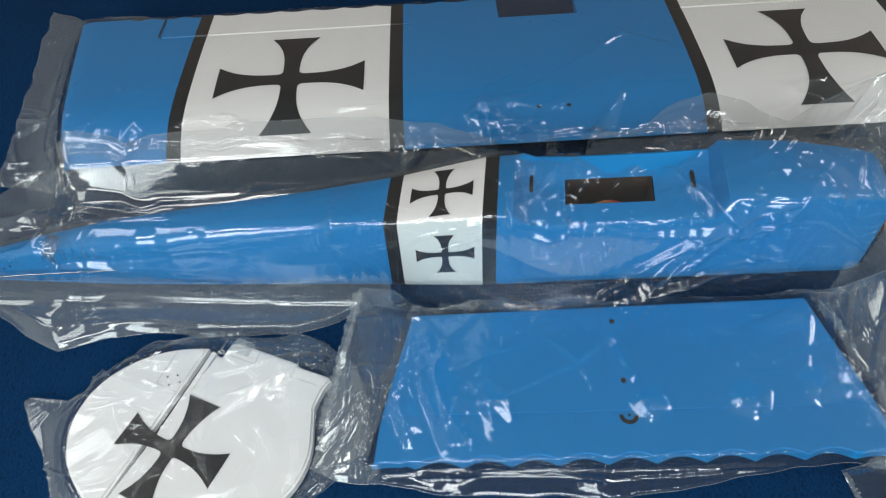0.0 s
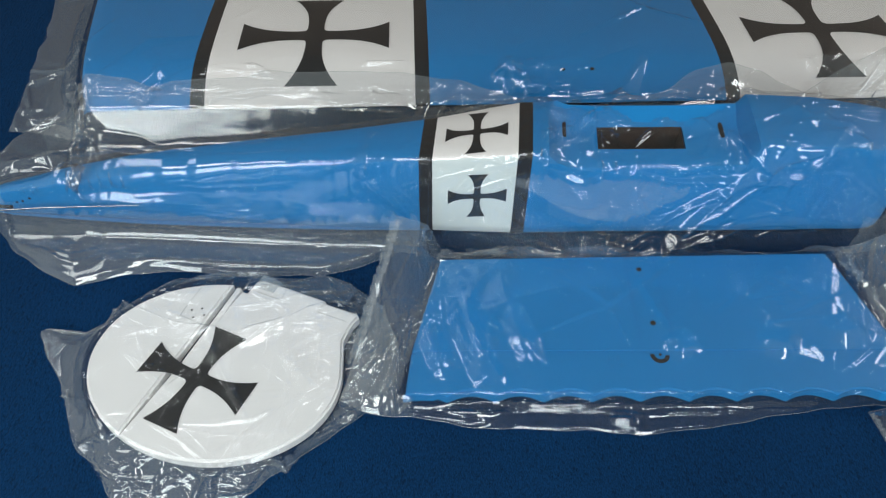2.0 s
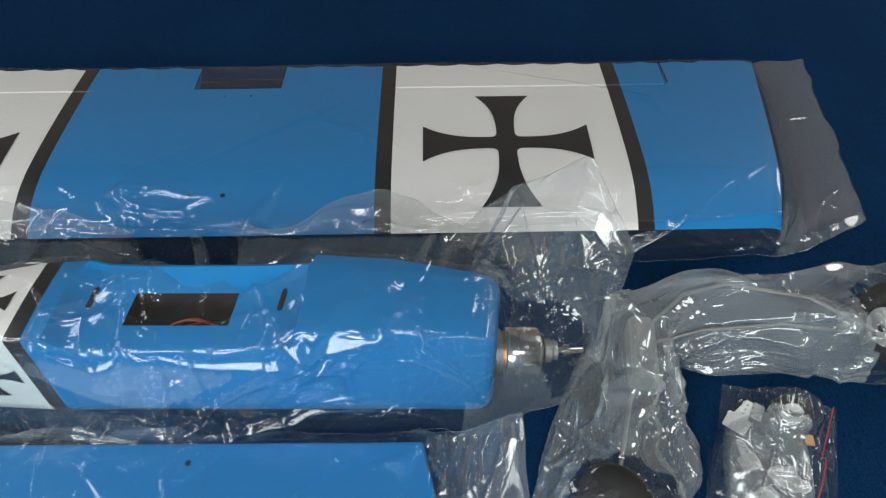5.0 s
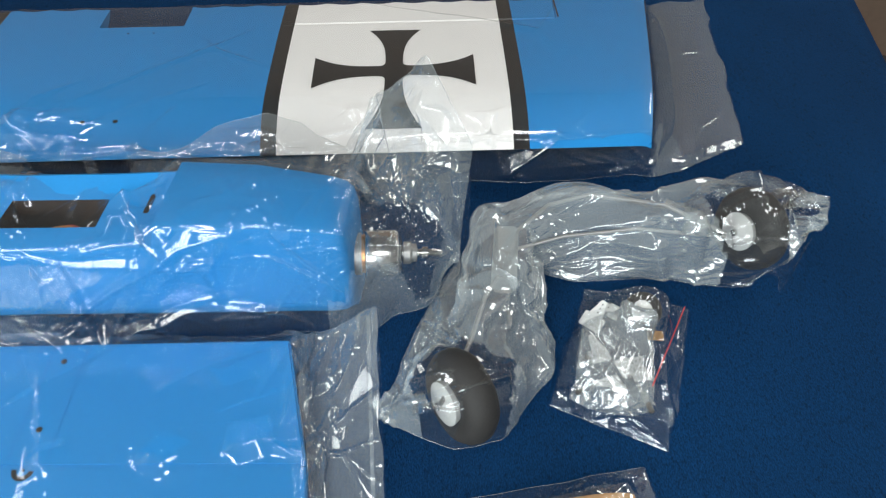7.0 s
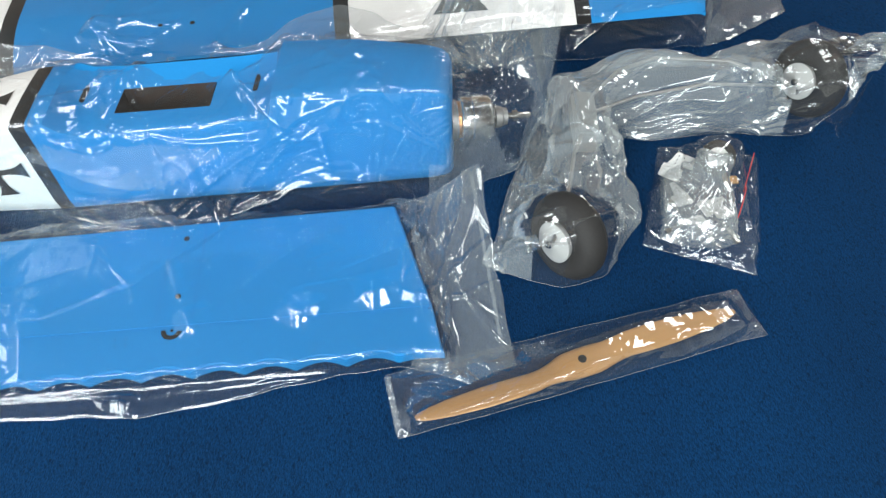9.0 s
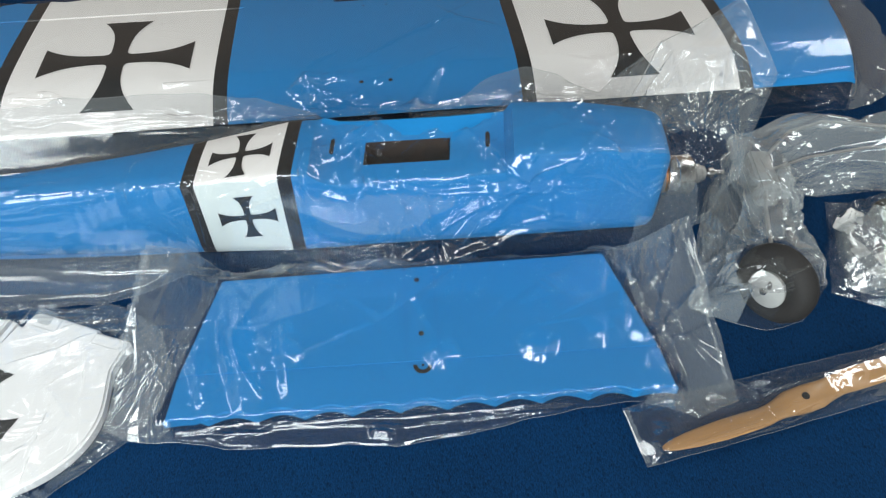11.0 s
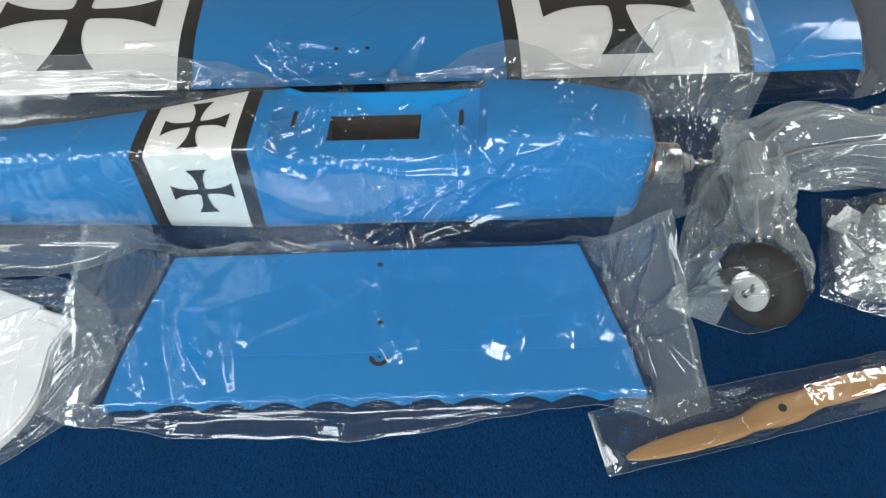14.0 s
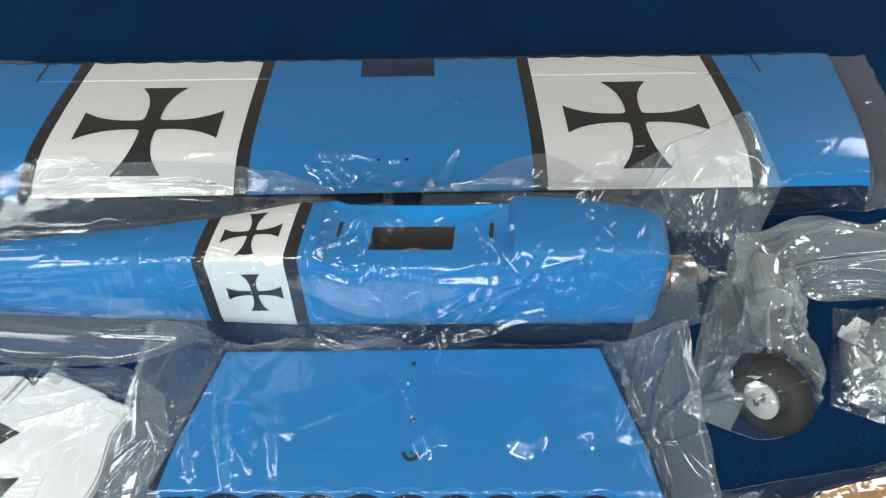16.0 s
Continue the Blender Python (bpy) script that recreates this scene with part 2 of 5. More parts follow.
def slab(name, outline, z0, z1, mat, bevel=0.003):
    """A flat piece with a rounded rim."""
    bm = bmesh.new()
    low = bm.faces.new([bm.verts.new((x, y, z0)) for x, y in outline])
    res = bmesh.ops.extrude_face_region(bm, geom=[low])
    ups = [v for v in res["geom"] if isinstance(v, bmesh.types.BMVert)]
    for v in ups:
        v.co.z = z1
    bmesh.ops.recalc_face_normals(bm, faces=bm.faces)
    rim = [e for e in bm.edges if abs(e.verts[0].co.z - e.verts[1].co.z) < 1e-6]
    bmesh.ops.bevel(bm, geom=rim, offset=bevel, segments=3, affect="EDGES", clamp_overlap=True)
    me = bpy.data.meshes.new(name)
    bm.to_mesh(me)
    bm.free()
    me.materials.append(mat)
    me.polygons.foreach_set("use_smooth", [True] * len(me.polygons))
    me.set_sharp_from_angle(angle=radians(50))
    return me


def cross_decal(name, size, place, flare=2.8):
    """A cross whose arms flare round four rounded lobes; place(a, b) lays its flat points onto a surface."""
    half, bend, r = size / 2, 0.19, 0.08
    verts, faces = [], []
    long, wide = 20, 8
    for cs, sn in ((1, 0), (0, 1), (-1, 0), (0, -1)):
        first = len(verts)
        for k in range(long + 1):
            x = bend + (1 - bend) * k / long
            w = bend - r + 0.23 * (k / long) ** flare
            for j in range(wide + 1):
                y = w * (2 * j / wide - 1)
                verts.append(place(half * (x * cs - y * sn), half * (x * sn + y * cs)))
        for k in range(long):
            for j in range(wide):
                q = first + k * (wide + 1) + j
                faces.append((q, q + wide + 1, q + wide + 2, q + 1))
    # the middle, with its four hollow corners
    rim = []
    for cs, sn in ((1, 0), (0, 1), (-1, 0), (0, -1)):
        for k in range(13):
            t = 0.5 * math.pi * k / 12
            x, y = bend - r * math.sin(t), bend - r * math.cos(t)
            rim.append((half * (x * cs - y * sn), half * (x * sn + y * cs)))
    first, n = len(verts), len(rim)
    verts.append(place(0.0, 0.0))
    for f in (0.5, 1.0):
        verts += [place(f * x, f * y) for x, y in rim]
    for k in range(n):
        q = (k + 1) % n
        faces.append((first, first + 1 + k, first + 1 + q))
        faces.append((first + 1 + k, first + 1 + n + k, first + 1 + n + q, first + 1 + q))
    return mesh_of(name, verts, faces, BLACK, False)


def dot(name, x, y, z, radius, mat):
    me = lathe(name, [(radius, 0.0), (radius, 0.0006), (radius * 0.7, 0.0009), (0, 0.0009)], mat, 14)
    ob = new(name, me)
    ob.location = (x, y, z)
    return ob


# ---- noise for folds ----
def lattice(ix, iy, seed):
    h = (ix.astype(np.int64) * 374761393 + iy.astype(np.int64) * 668265263 + seed * 974711) & 0x7FFFFFFF
    h = ((h ^ (h >> 13)) * 1274126177) & 0x7FFFFFFF
    return ((h ^ (h >> 16)) & 0xFFFF) / 65535.0


def soft_noise(x, y, seed):
    ix, iy = np.floor(x), np.floor(y)
    fx, fy = x - ix, y - iy
    fx, fy = fx * fx * (3 - 2 * fx), fy * fy * (3 - 2 * fy)
    a, b = lattice(ix, iy, seed), lattice(ix + 1, iy, seed)
    c, d = lattice(ix, iy + 1, seed), lattice(ix + 1, iy + 1, seed)
    return (a * (1 - fx) + b * fx) * (1 - fy) + (c * (1 - fx) + d * fx) * fy


def facets(x, y, seed, scale, aspect=1.0, way=0.0, warp=0.07):
    """Flat three-sided facets meeting in sharp creases, as in crushed film: heights from 0 to 1."""
    c, s = math.cos(way), math.sin(way)
    u, v = (x * c + y * s) / (scale * aspect), (-x * s + y * c) / scale
    u, v = (u + warp * 2 * (soft_noise(u * 0.7, v * 0.7, seed + 1) - 0.5) + 0.4 * warp * soft_noise(u * 2.1, v * 2.1, seed + 4),
            v + warp * 2 * (soft_noise(u * 0.7 + 17, v * 0.7 + 3, seed + 2) - 0.5) + 0.4 * warp * soft_noise(u * 2.1 + 5, v * 2.1, seed + 6))
    iu, iv = np.floor(u), np.floor(v)
    fu, fv = u - iu, v - iv
    h00, h10 = lattice(iu, iv, seed), lattice(iu + 1, iv, seed)
    h01, h11 = lattice(iu, iv + 1, seed), lattice(iu + 1, iv + 1, seed)
    one = np.where(fu > fv, h00 + (h10 - h00) * fu + (h11 - h10) * fv, h00 + (h11 - h01) * fu + (h01 - h00) * fv)
    two = np.where(fu + fv < 1, h00 + (h10 - h00) * fu + (h01 - h00) * fv, h11 + (h01 - h11) * (1 - fu) + (h10 - h11) * (1 - fv))
    return np.where(lattice(iu, iv, seed + 11) > 0.5, one, two)


def stars(x, y, seed, count, length, width, way=0.0, spread=1.0):
    """Crumples: low pyramids on star-shaped bases, whose straight ridges run out from a peak between flat flanks."""
    rng = np.random.RandomState(seed)
    z = np.zeros_like(x)
    rows, y0, y1 = x[:, 0], y.min(), y.max()
    for _ in range(count):
        cx, cy = rows[0] + (rows[-1] - rows[0]) * rng.rand(), y0 + (y1 - y0) * rng.rand()
        size, tall, rays = 0.45 + 0.9 * rng.rand() ** 1.5, 0.45 + 0.55 * rng.rand(), 2 * rng.randint(2, 5)
        ang = np.sort((np.arange(rays) + 0.75 * (rng.rand(rays) - 0.5)) * 2 * math.pi / rays + 6.28 * rng.rand()) % (2 * math.pi)
        ang = np.sort(ang)
        along = np.abs(np.cos(ang - way - 0.5 * spread * (rng.rand() - 0.5))) ** max(0.3, 3.0 - spread)
        reach = np.where(np.arange(rays) % 2 == 0, length * (0.3 + 1.1 * rng.rand(rays) ** 1.5) * (0.25 + 0.75 * along), width * (1.2 + 2.2 * rng.rand(rays))) * size
        lo, hi = np.searchsorted(rows, cx - reach.max()), np.searchsorted(rows, cx + reach.max())
        if hi - lo < 2:
            continue
        px, py = x[lo:hi] - cx, y[lo:hi] - cy
        k = (np.searchsorted(ang, np.arctan2(py, px) % (2 * math.pi)) - 1) % rays
        ax, ay = (reach * np.cos(ang))[k], (reach * np.sin(ang))[k]
        bx, by = np.roll(reach * np.cos(ang), -1)[k], np.roll(reach * np.sin(ang), -1)[k]
        det = ax * by - ay * bx
        det = np.where(np.abs(det) < 1e-9, 1e-9, det)
        gauge = ((px * by - py * bx) + (ax * py - ay * px)) / det
        z[lo:hi] = np.maximum(z[lo:hi], tall * size * np.clip(1 - gauge, 0, 1))
    return z


def fans(x, y, seed, count, length, width, way=0.0, spread=1.0):
    """Straight narrow creases that run out from shared points, highest near the point."""
    rng = np.random.RandomState(seed)
    z = np.zeros_like(x)
    rows, y0, y1 = x[:, 0], y.min(), y.max()
    for _ in range(count):
        cx, cy = rows[0] + (rows[-1] - rows[0]) * rng.rand(), y0 + (y1 - y0) * rng.rand()
        turn, tall = way + spread * (rng.rand() - 0.5) + math.pi * rng.randint(2), 0.4 + 0.6 * rng.rand()
        for _ in range(rng.randint(2, 6)):
            ang, far, thick = turn + 0.7 * (rng.rand() - 0.5), length * (0.35 + 0.9 * rng.rand()), width * (0.6 + 0.8 * rng.rand())
            lo, hi = np.searchsorted(rows, cx - far), np.searchsorted(rows, cx + far)
            if hi - lo < 2:
                continue
            px, py = x[lo:hi] - cx, y[lo:hi] - cy
            u, v = px * math.cos(ang) + py * math.sin(ang), py * math.cos(ang) - px * math.sin(ang)
            f = np.clip(u / far, 0, 1)
            gap = np.hypot(v, u - f * far)
            z[lo:hi] = np.maximum(z[lo:hi], tall * (1 - 0.8 * f) * np.clip(1 - gap / (thick * (1 - 0.4 * f)), 0, 1))
    return z


def resample(line, n):
    p = np.array([(*q, 0.0)[:3] for q in line], float)
    t = np.linspace(0, len(p) - 1, n)
    i = np.minimum(t.astype(int), len(p) - 2)
    f = (t - i)[:, None]
    a, b = p[np.maximum(i - 1, 0)], p[i]
    c, d = p[i + 1], p[np.minimum(i + 2, len(p) - 1)]
    smooth = 0.5 * (2 * b + (c - a) * f + (2 * a - 5 * b + 4 * c - d) * f * f + (3 * b - a - 3 * c + d) * f ** 3)
    return 0.25 * smooth + 0.75 * (b * (1 - f) + c * f)


def soften(a, times):
    for _ in range(times):
        p = np.pad(a, 1, mode="edge")
        a = (p[:-2, 1:-1] + p[2:, 1:-1] + p[1:-1, :-2] + p[1:-1, 2:] + 2 * a) / 6
    return a


def film_sheet(name, near, far, n, m, over, rest, sag, mat, seed, size=0.05, aspect=1.6, way=0.0, height=0.008, small=0.3, touch=0.3,
               fold_count=30, fold_length=0.08, fold_width=0.004, fold_height=0.004, spread=1.2, rounds=260, ragged=0.004, lift=0.0026, bunch=None, fine=2, extra=(), pleats=(), cap=None, loose=None, wrap=None, busy=1.0, ease=3, flat=0.45, lines=1.6, drawn=None):
    """A film laid over what it wraps: it hangs between its edges and the tops of the things, then creases outwards."""
    a, b = resample(near, n), resample(far, n)
    f = np.linspace(0, 1, m)[None, :, None]
    p = a[:, None, :] * (1 - f) + b[:, None, :] * f
    x, y = p[..., 0], p[..., 1]
    ex = (soft_noise(x / 0.025, y / 0.025, seed + 7) - 0.5) * 2 * ragged
    ey = (soft_noise(x / 0.025 + 31, y / 0.025, seed + 8) - 0.5) * 2 * ragged
    inward = np.minimum.outer(np.minimum(np.arange(n), np.arange(n)[::-1]), np.minimum(np.arange(m), np.arange(m)[::-1]))
    x, y = x + ex * np.exp(-inward / 3), y + ey * np.exp(-inward / 3)
    base, floor = rest(x, y) + 0.0015, over(x, y) + lift
    floor = np.maximum(floor, base)
    floor = np.maximum(floor, soften(floor, 2))
    held = np.maximum(p[..., 2], base)
    z = np.maximum(floor, held)
    for line in (np.s_[0], np.s_[-1], np.s_[:, 0], np.s_[:, -1]):
        z[line] = held[line]
    dx = np.maximum(np.hypot(np.diff(x, axis=0).mean(), np.diff(y, axis=0).mean()), 1e-4)
    dy = np.maximum(np.hypot(np.diff(x, axis=1).mean(), np.diff(y, axis=1).mean()), 1e-4)
    wx, wy = 1 / dx ** 2, 1 / dy ** 2
    for _ in range(rounds):
        q = z.copy()
        mean = (wx * (z[:-2, 1:-1] + z[2:, 1:-1]) + wy * (z[1:-1, :-2] + z[1:-1, 2:]) - sag) / (2 * (wx + wy))
        q[1:-1, 1:-1] = np.maximum(floor[1:-1, 1:-1], mean)
        z = q
    z[2:-2, 2:-2] = soften(z, ease)[2:-2, 2:-2]
    if cap is not None:
        z[1:-1, 1:-1] = np.minimum(z, np.maximum(cap(x, y), floor))[1:-1, 1:-1]
    bare = ((floor - base < 0.003) if wrap is None else ~wrap(x, y)).astype(float)
    lying = soften(((z - floor < 0.0008) & (floor - base > 0.003)).astype(float), 8)
    # even steps along the film, so that steep sides crease too
    n2, m2 = n * fine, int(m * 1.35 * fine)
    at = np.linspace(0, n - 1, n2)
    lo = np.minimum(at.astype(int), n - 2)
    fr = (at - lo)[:, None]
    x, y, z, lying, bare = (g[lo] * (1 - fr) + g[lo + 1] * fr for g in (x, y, z, lying, bare))
    n = n2
    arc = np.concatenate([np.zeros((n, 1)), np.cumsum(np.sqrt(np.diff(x, axis=1) ** 2 + np.diff(y, axis=1) ** 2 + np.diff(z, axis=1) ** 2), axis=1)], axis=1)
    out = np.zeros((5, n, m2))
    tt = np.zeros((n, m2))
    for i in range(n):
        tt[i] = np.linspace(0, arc[i, -1], m2)
        for k, g in enumerate((x, y, z, lying, bare)):
            out[k, i] = np.interp(tt[i], arc[i], g[i])
    x, y, z, lying, bare = out
    mid = np.stack([x[:, m2 // 2], y[:, m2 // 2]], -1)
    along = np.concatenate([[0], np.cumsum(np.hypot(*np.diff(mid, axis=0).T))])
    ss = np.repeat(along[:, None], m2, axis=1)
    span = np.convolve(np.pad(arc[:, -1], 30, mode="edge"), np.ones(61) / 61, "valid")
    tt = np.linspace(-0.5, 0.5, m2)[None, :] * span[:, None]
    rim = np.minimum.outer(np.minimum(np.arange(n), np.arange(n)[::-1]), np.minimum(np.arange(m2), np.arange(m2)[::-1]))
    rim = 0.25 + 0.75 * np.clip(np.minimum(np.arange(n), np.arange(n)[::-1])[:, None] / 8, 0, 1) * np.clip(np.minimum(np.arange(m2), np.arange(m2)[::-1])[None, :] / 8, 0, 1)
    amp = rim * (1 - (1 - touch) * lying)
    calm = 0.3 + 0.7 * np.clip((soft_noise(ss / (size * 2.2), tt / (size * 2.2), seed + 21) - 0.3) * 2.2, 0, 1)
    if bunch is not None:
        amp = amp * bunch(x, y)
    d = flat * height * facets(ss, tt, seed, size, aspect, way) * calm
    d += small * height * facets(ss, tt, seed + 40, size * 0.38, aspect * 0.8, way + 0.6) * np.clip((soft_noise(ss / size, tt / size, seed + 33) - 0.4) * 3, 0, 1)
    d += 0.9 * fold_height * stars(ss, tt, seed + 5, int(0.9 * busy * fold_count), 1.9 * fold_length, 0.85 * fold_width, way, spread)
    d += 0.25 * fold_height * fans(ss, tt, seed + 6, int(lines * fold_count), 1.3 * fold_length, 0.5 * fold_width, way, spread)
    ridges = np.zeros_like(d)
    for k, (count, length, width, tall, turn, fan, where) in enumerate(extra):
        here = soften(where(x, y).astype(float), 6) * rim
        ridges += 0.9 * tall * stars(ss, tt, seed + 200 + k, count, 1.9 * length, 0.8 * width, turn, fan) * here
        ridges += 0.35 * tall * fans(ss, tt, seed + 300 + k, int(1.5 * count), 1.6 * length, 0.4 * width, turn, 0.6 * fan) * here
    d = d * soften(amp, 3) + ridges
    if drawn is not None:
        # pulled taut along its length, the film keeps only long creases
        keep = np.pad(d, ((24, 24), (0, 0)), mode="edge")
        for width in (29, 21):
            keep = np.apply_along_axis(np.convolve, 0, keep, np.ones(width) / width, "valid")
        d += (keep - d) * soften(drawn(x, y).astype(float), 12)
    p = np.stack([x, y, z], -1)
    # single long creases between two points of the film
    for a, b, wide, tall in pleats:
        ka, kb = (int(np.argmin(((p - np.array(q)) ** 2).sum(-1))) for q in (a, b))
        ax, ay = ss.flat[ka], tt.flat[ka]
        bx, by = ss.flat[kb] - ax, tt.flat[kb] - ay
        s = np.clip(((ss - ax) * bx + (tt - ay) * by) / (bx * bx + by * by + 1e-9), 0, 1)
        gap = np.hypot(ss - ax - s * bx, tt - ay - s * by)
        flank = np.where((ss - ax) * by - (tt - ay) * bx > 0, 1.6, 3.0)
        d += 0.8 * tall * (0.1 + 0.9 * np.minimum(1, 3.2 * np.minimum(s + 0.03, 1.03 - s))) * np.clip(1 - gap / (wide * flank), 0, 1)
    nr = np.cross(np.gradient(p, axis=0), np.gradient(p, axis=1))
    nr /= np.linalg.norm(nr, axis=-1, keepdims=True) + 1e-12
    nr *= np.where(nr[..., 2:3] < 0, -1, 1)
    p = p + nr * d[..., None]
    p[..., 2] = np.maximum(p[..., 2], 0.0012)
    k = np.arange(n * m2).reshape(n, m2)
    faces = np.stack([k[:-1, :-1], k[1:, :-1], k[1:, 1:], k[:-1, 1:]], -1).reshape(-1, 4)
    me = bpy.data.meshes.new(name)
    me.from_pydata(p.reshape(-1, 3).tolist(), [], faces.tolist())
    me.materials.append(mat)
    if loose is not None:
        # beyond what it wraps, the two layers of the bag lie together
        me.materials.append(loose)
        me.polygons.foreach_set("material_index", (bare[:-1, :-1] > 0.5).astype(int).ravel().tolist())
    me.polygons.foreach_set("use_smooth", [True] * len(me.polygons))
    return me, (p[:, 0], p[:, -1])


def flat_sheet(name, near, far, n, m, z, mat, seed):
    a, b = resample(near, n), resample(far, n)
    f = np.linspace(0.01, 0.99, m)[None, :, None]
    p = a[:, None, :] * (1 - f) + b[:, None, :] * f
    x, y = p[..., 0], p[..., 1]
    h = z + 0.0015 * soft_noise(x / 0.04, y / 0.04, seed) + 0.9 * p[..., 2] * np.abs(2 * f[..., 0] - 1) ** 7
    verts = np.stack([x, y, h], -1).reshape(-1, 3)
    k = np.arange(n * m).reshape(n, m)
    faces = np.stack([k[:-1, :-1], k[1:, :-1], k[1:, 1:], k[:-1, 1:]], -1).reshape(-1, 4)
    me = bpy.data.meshes.new(name)
    me.from_pydata(verts.tolist(), [], faces.tolist())
    me.materials.append(mat)
    me.polygons.foreach_set("use_smooth", [True] * len(me.polygons))
    return me


def flat_rest(x, y):
    return np.zeros_like(x)


# ---- the room: unseen shell added for light and reflections, and the table ----
def room():
    x0, x1, y0, y1, z0, z1 = -2.3, 2.5, -1.7, 2.2, -0.76, 1.72
    part("floor", box("floor", x0, x1, y0, y1, z0 - 0.1, z0, FLOOR))["kind"] = "structure"
    part("added_ceiling", box("added_ceiling", x0 - 0.12, x1 + 0.12, y0 - 0.12, y1 + 0.12, z1, z1 + 0.1, CEIL))["kind"] = "structure"
    part("added_wall_north", box("added_wall_north", x0 - 0.12, x1 + 0.12, y1, y1 + 0.12, z0 - 0.1, z1, WALL_DARK))["kind"] = "structure"
    part("added_wall_west", box("added_wall_west", x0 - 0.12, x0, y0, y1, z0 - 0.1, z1, WALL))["kind"] = "structure"
    part("added_wall_east", box("added_wall_east", x1, x1 + 0.12, y0, y1, z0 - 0.1, z1, WALL))["kind"] = "structure"
    # added south wall with a window opening
    wx0, wx1, wz0, wz1 = -1.30, 0.80, 0.50, 1.56
    wall = thing("added_wall_south", 0, y0, 0, "unseen white wall with a window opening, added for light", "wall", kind="structure")
    for name, a, b, c, d in (("pier", x0 - 0.12, wx0, z0 - 0.1, z1), ("pier", wx1, x1 + 0.12, z0 - 0.1, z1), ("apron", wx0, wx1, z0 - 0.1, wz0), ("lintel", wx0, wx1, wz1, z1)):
        under(new(name, box(name, a, b, y0 - 0.12, y0, c, d, WALL)), wall)
    win = thing("added_window", 0, y0, 0, "unseen white window frame, added in the wall", "window", kind="structure")
    for a, b, c, d in ((wx0, wx1, wz0, wz0 + 0.05), (wx0, wx1, wz1 - 0.05, wz1), (wx0, wx0 + 0.05, wz0 + 0.05, wz1 - 0.05), (wx1 - 0.05, wx1, wz0 + 0.05, wz1 - 0.05)):
        under(new("window_frame", box("window_frame", a, b, y0 - 0.09, y0 - 0.04, c, d, FRAME, 0.004)), win)
    # table under the cloth
    table = thing("table", 0.2, 0.6, z0, "dark wooden table under the blue fleece cloth", "table")
    under(new("tabletop", box("tabletop", -0.98, 1.02, -0.28, 1.5, -0.035, -0.0045, TABLE, 0.003)), table)
    for lx in (-0.9, 0.94):
        for ly in (-0.2, 1.42):
            under(new("leg", box("leg", lx - 0.03, lx + 0.03, ly - 0.03, ly + 0.03, z0, -0.035, TABLE, 0.004)), table)


def cloth():
    n, m = 130, 116
    xs, ys = np.linspace(-1.0, 1.036, n), np.linspace(-0.3, 1.52, m)
    x, y = np.meshgrid(xs, ys, indexing="ij")
    z = -0.0015 + 0.0011 * soft_noise(x / 0.16, y / 0.13, 4) * soft_noise(x / 0.05, y / 0.05, 5)
    verts = np.stack([x, y, z], -1).reshape(-1, 3).tolist()
    k = np.arange(n * m).reshape(n, m)
    faces = np.stack([k[:-1, :-1], k[1:, :-1], k[1:, 1:], k[:-1, 1:]], -1).reshape(-1, 4).tolist()
    # hanging hem
    ring = list(k[:, 0]) + list(k[-1, 1:]) + list(k[-2::-1, -1]) + list(k[0, -2:0:-1])
    base = len(verts)
    for i, r in enumerate(ring):
        vx, vy, vz = verts[r]
        out = Vector((vx - 0.02, vy - 0.6, 0)).normalized() * (0.006 + 0.004 * math.sin(i * 0.5))
        verts.append((vx + out.x, vy + out.y, vz - 0.02))
    for i, r in enumerate(ring):
        vx, vy, vz = verts[r]
        out = Vector((vx - 0.02, vy - 0.6, 0)).normalized() * (0.004 + 0.012 * math.sin(i * 0.22) ** 2)
        verts.append((vx + out.x, vy + out.y, vz - 0.16))
    c = len(ring)
    for i in range(c):
        q = (i + 1) % c
        faces.append((ring[i], ring[q], base + q, base + i))
        faces.append((base + i, base + q, base + c + q, base + c + i))
    ob = part("ground", mesh_of("ground", verts, faces, CLOTH), None, "blue fleece cloth spread smoothly over the table")
    tagged(ob, category="cloth", kind="structure")


room()
cloth()

# ---- the wing ----
WC, WS = math.cos(radians(6.75)), math.sin(radians(6.75))
W_MID, W_LE, W_TE = 0.2407, 0.6865, 0.9510


def wing_point(du, v, z):
    u = W_MID + du
    return (u * WC - v * WS, u * WS + v * WC, z)


def wing_local(x, y):
    return x * WC + y * WS - W_MID, -x * WS + y * WC


def wing_top(du, v):
    t = np.clip((v - W_LE) / (W_TE - W_LE), 0, 1)
    nose = 1 - (1 - np.minimum(t / 0.32, 1)) ** 2.6
    tail = np.clip((t - 0.32) / 0.68, 0, 1) ** 1.6
    return 0.049 + 0.0235 * nose - 0.0105 * tail


def wing_bottom(du, v):
    t = np.clip((v - W_LE) / (W_TE - W_LE), 0, 1)
    belly = np.sin(math.pi * np.clip(t / 0.6, 0, 1) ** 0.7 * 0.5) * (1 - np.clip((t - 0.35) / 0.65, 0, 1) ** 1.2)
    return 0.049 + 0.0095 * t - 0.027 * belly


def wing_over(x, y):
    du, v = wing_local(x, y)
    t = np.clip((v - W_LE) / (W_TE - W_LE), 0, 1)
    inside = (v > W_LE - 0.002) & (v < W_TE + 0.002) & (np.abs(du) < 0.561 + 0.044 * t)
    return np.where(inside, wing_top(du, v), 0.0)


HINGE = 0.9015


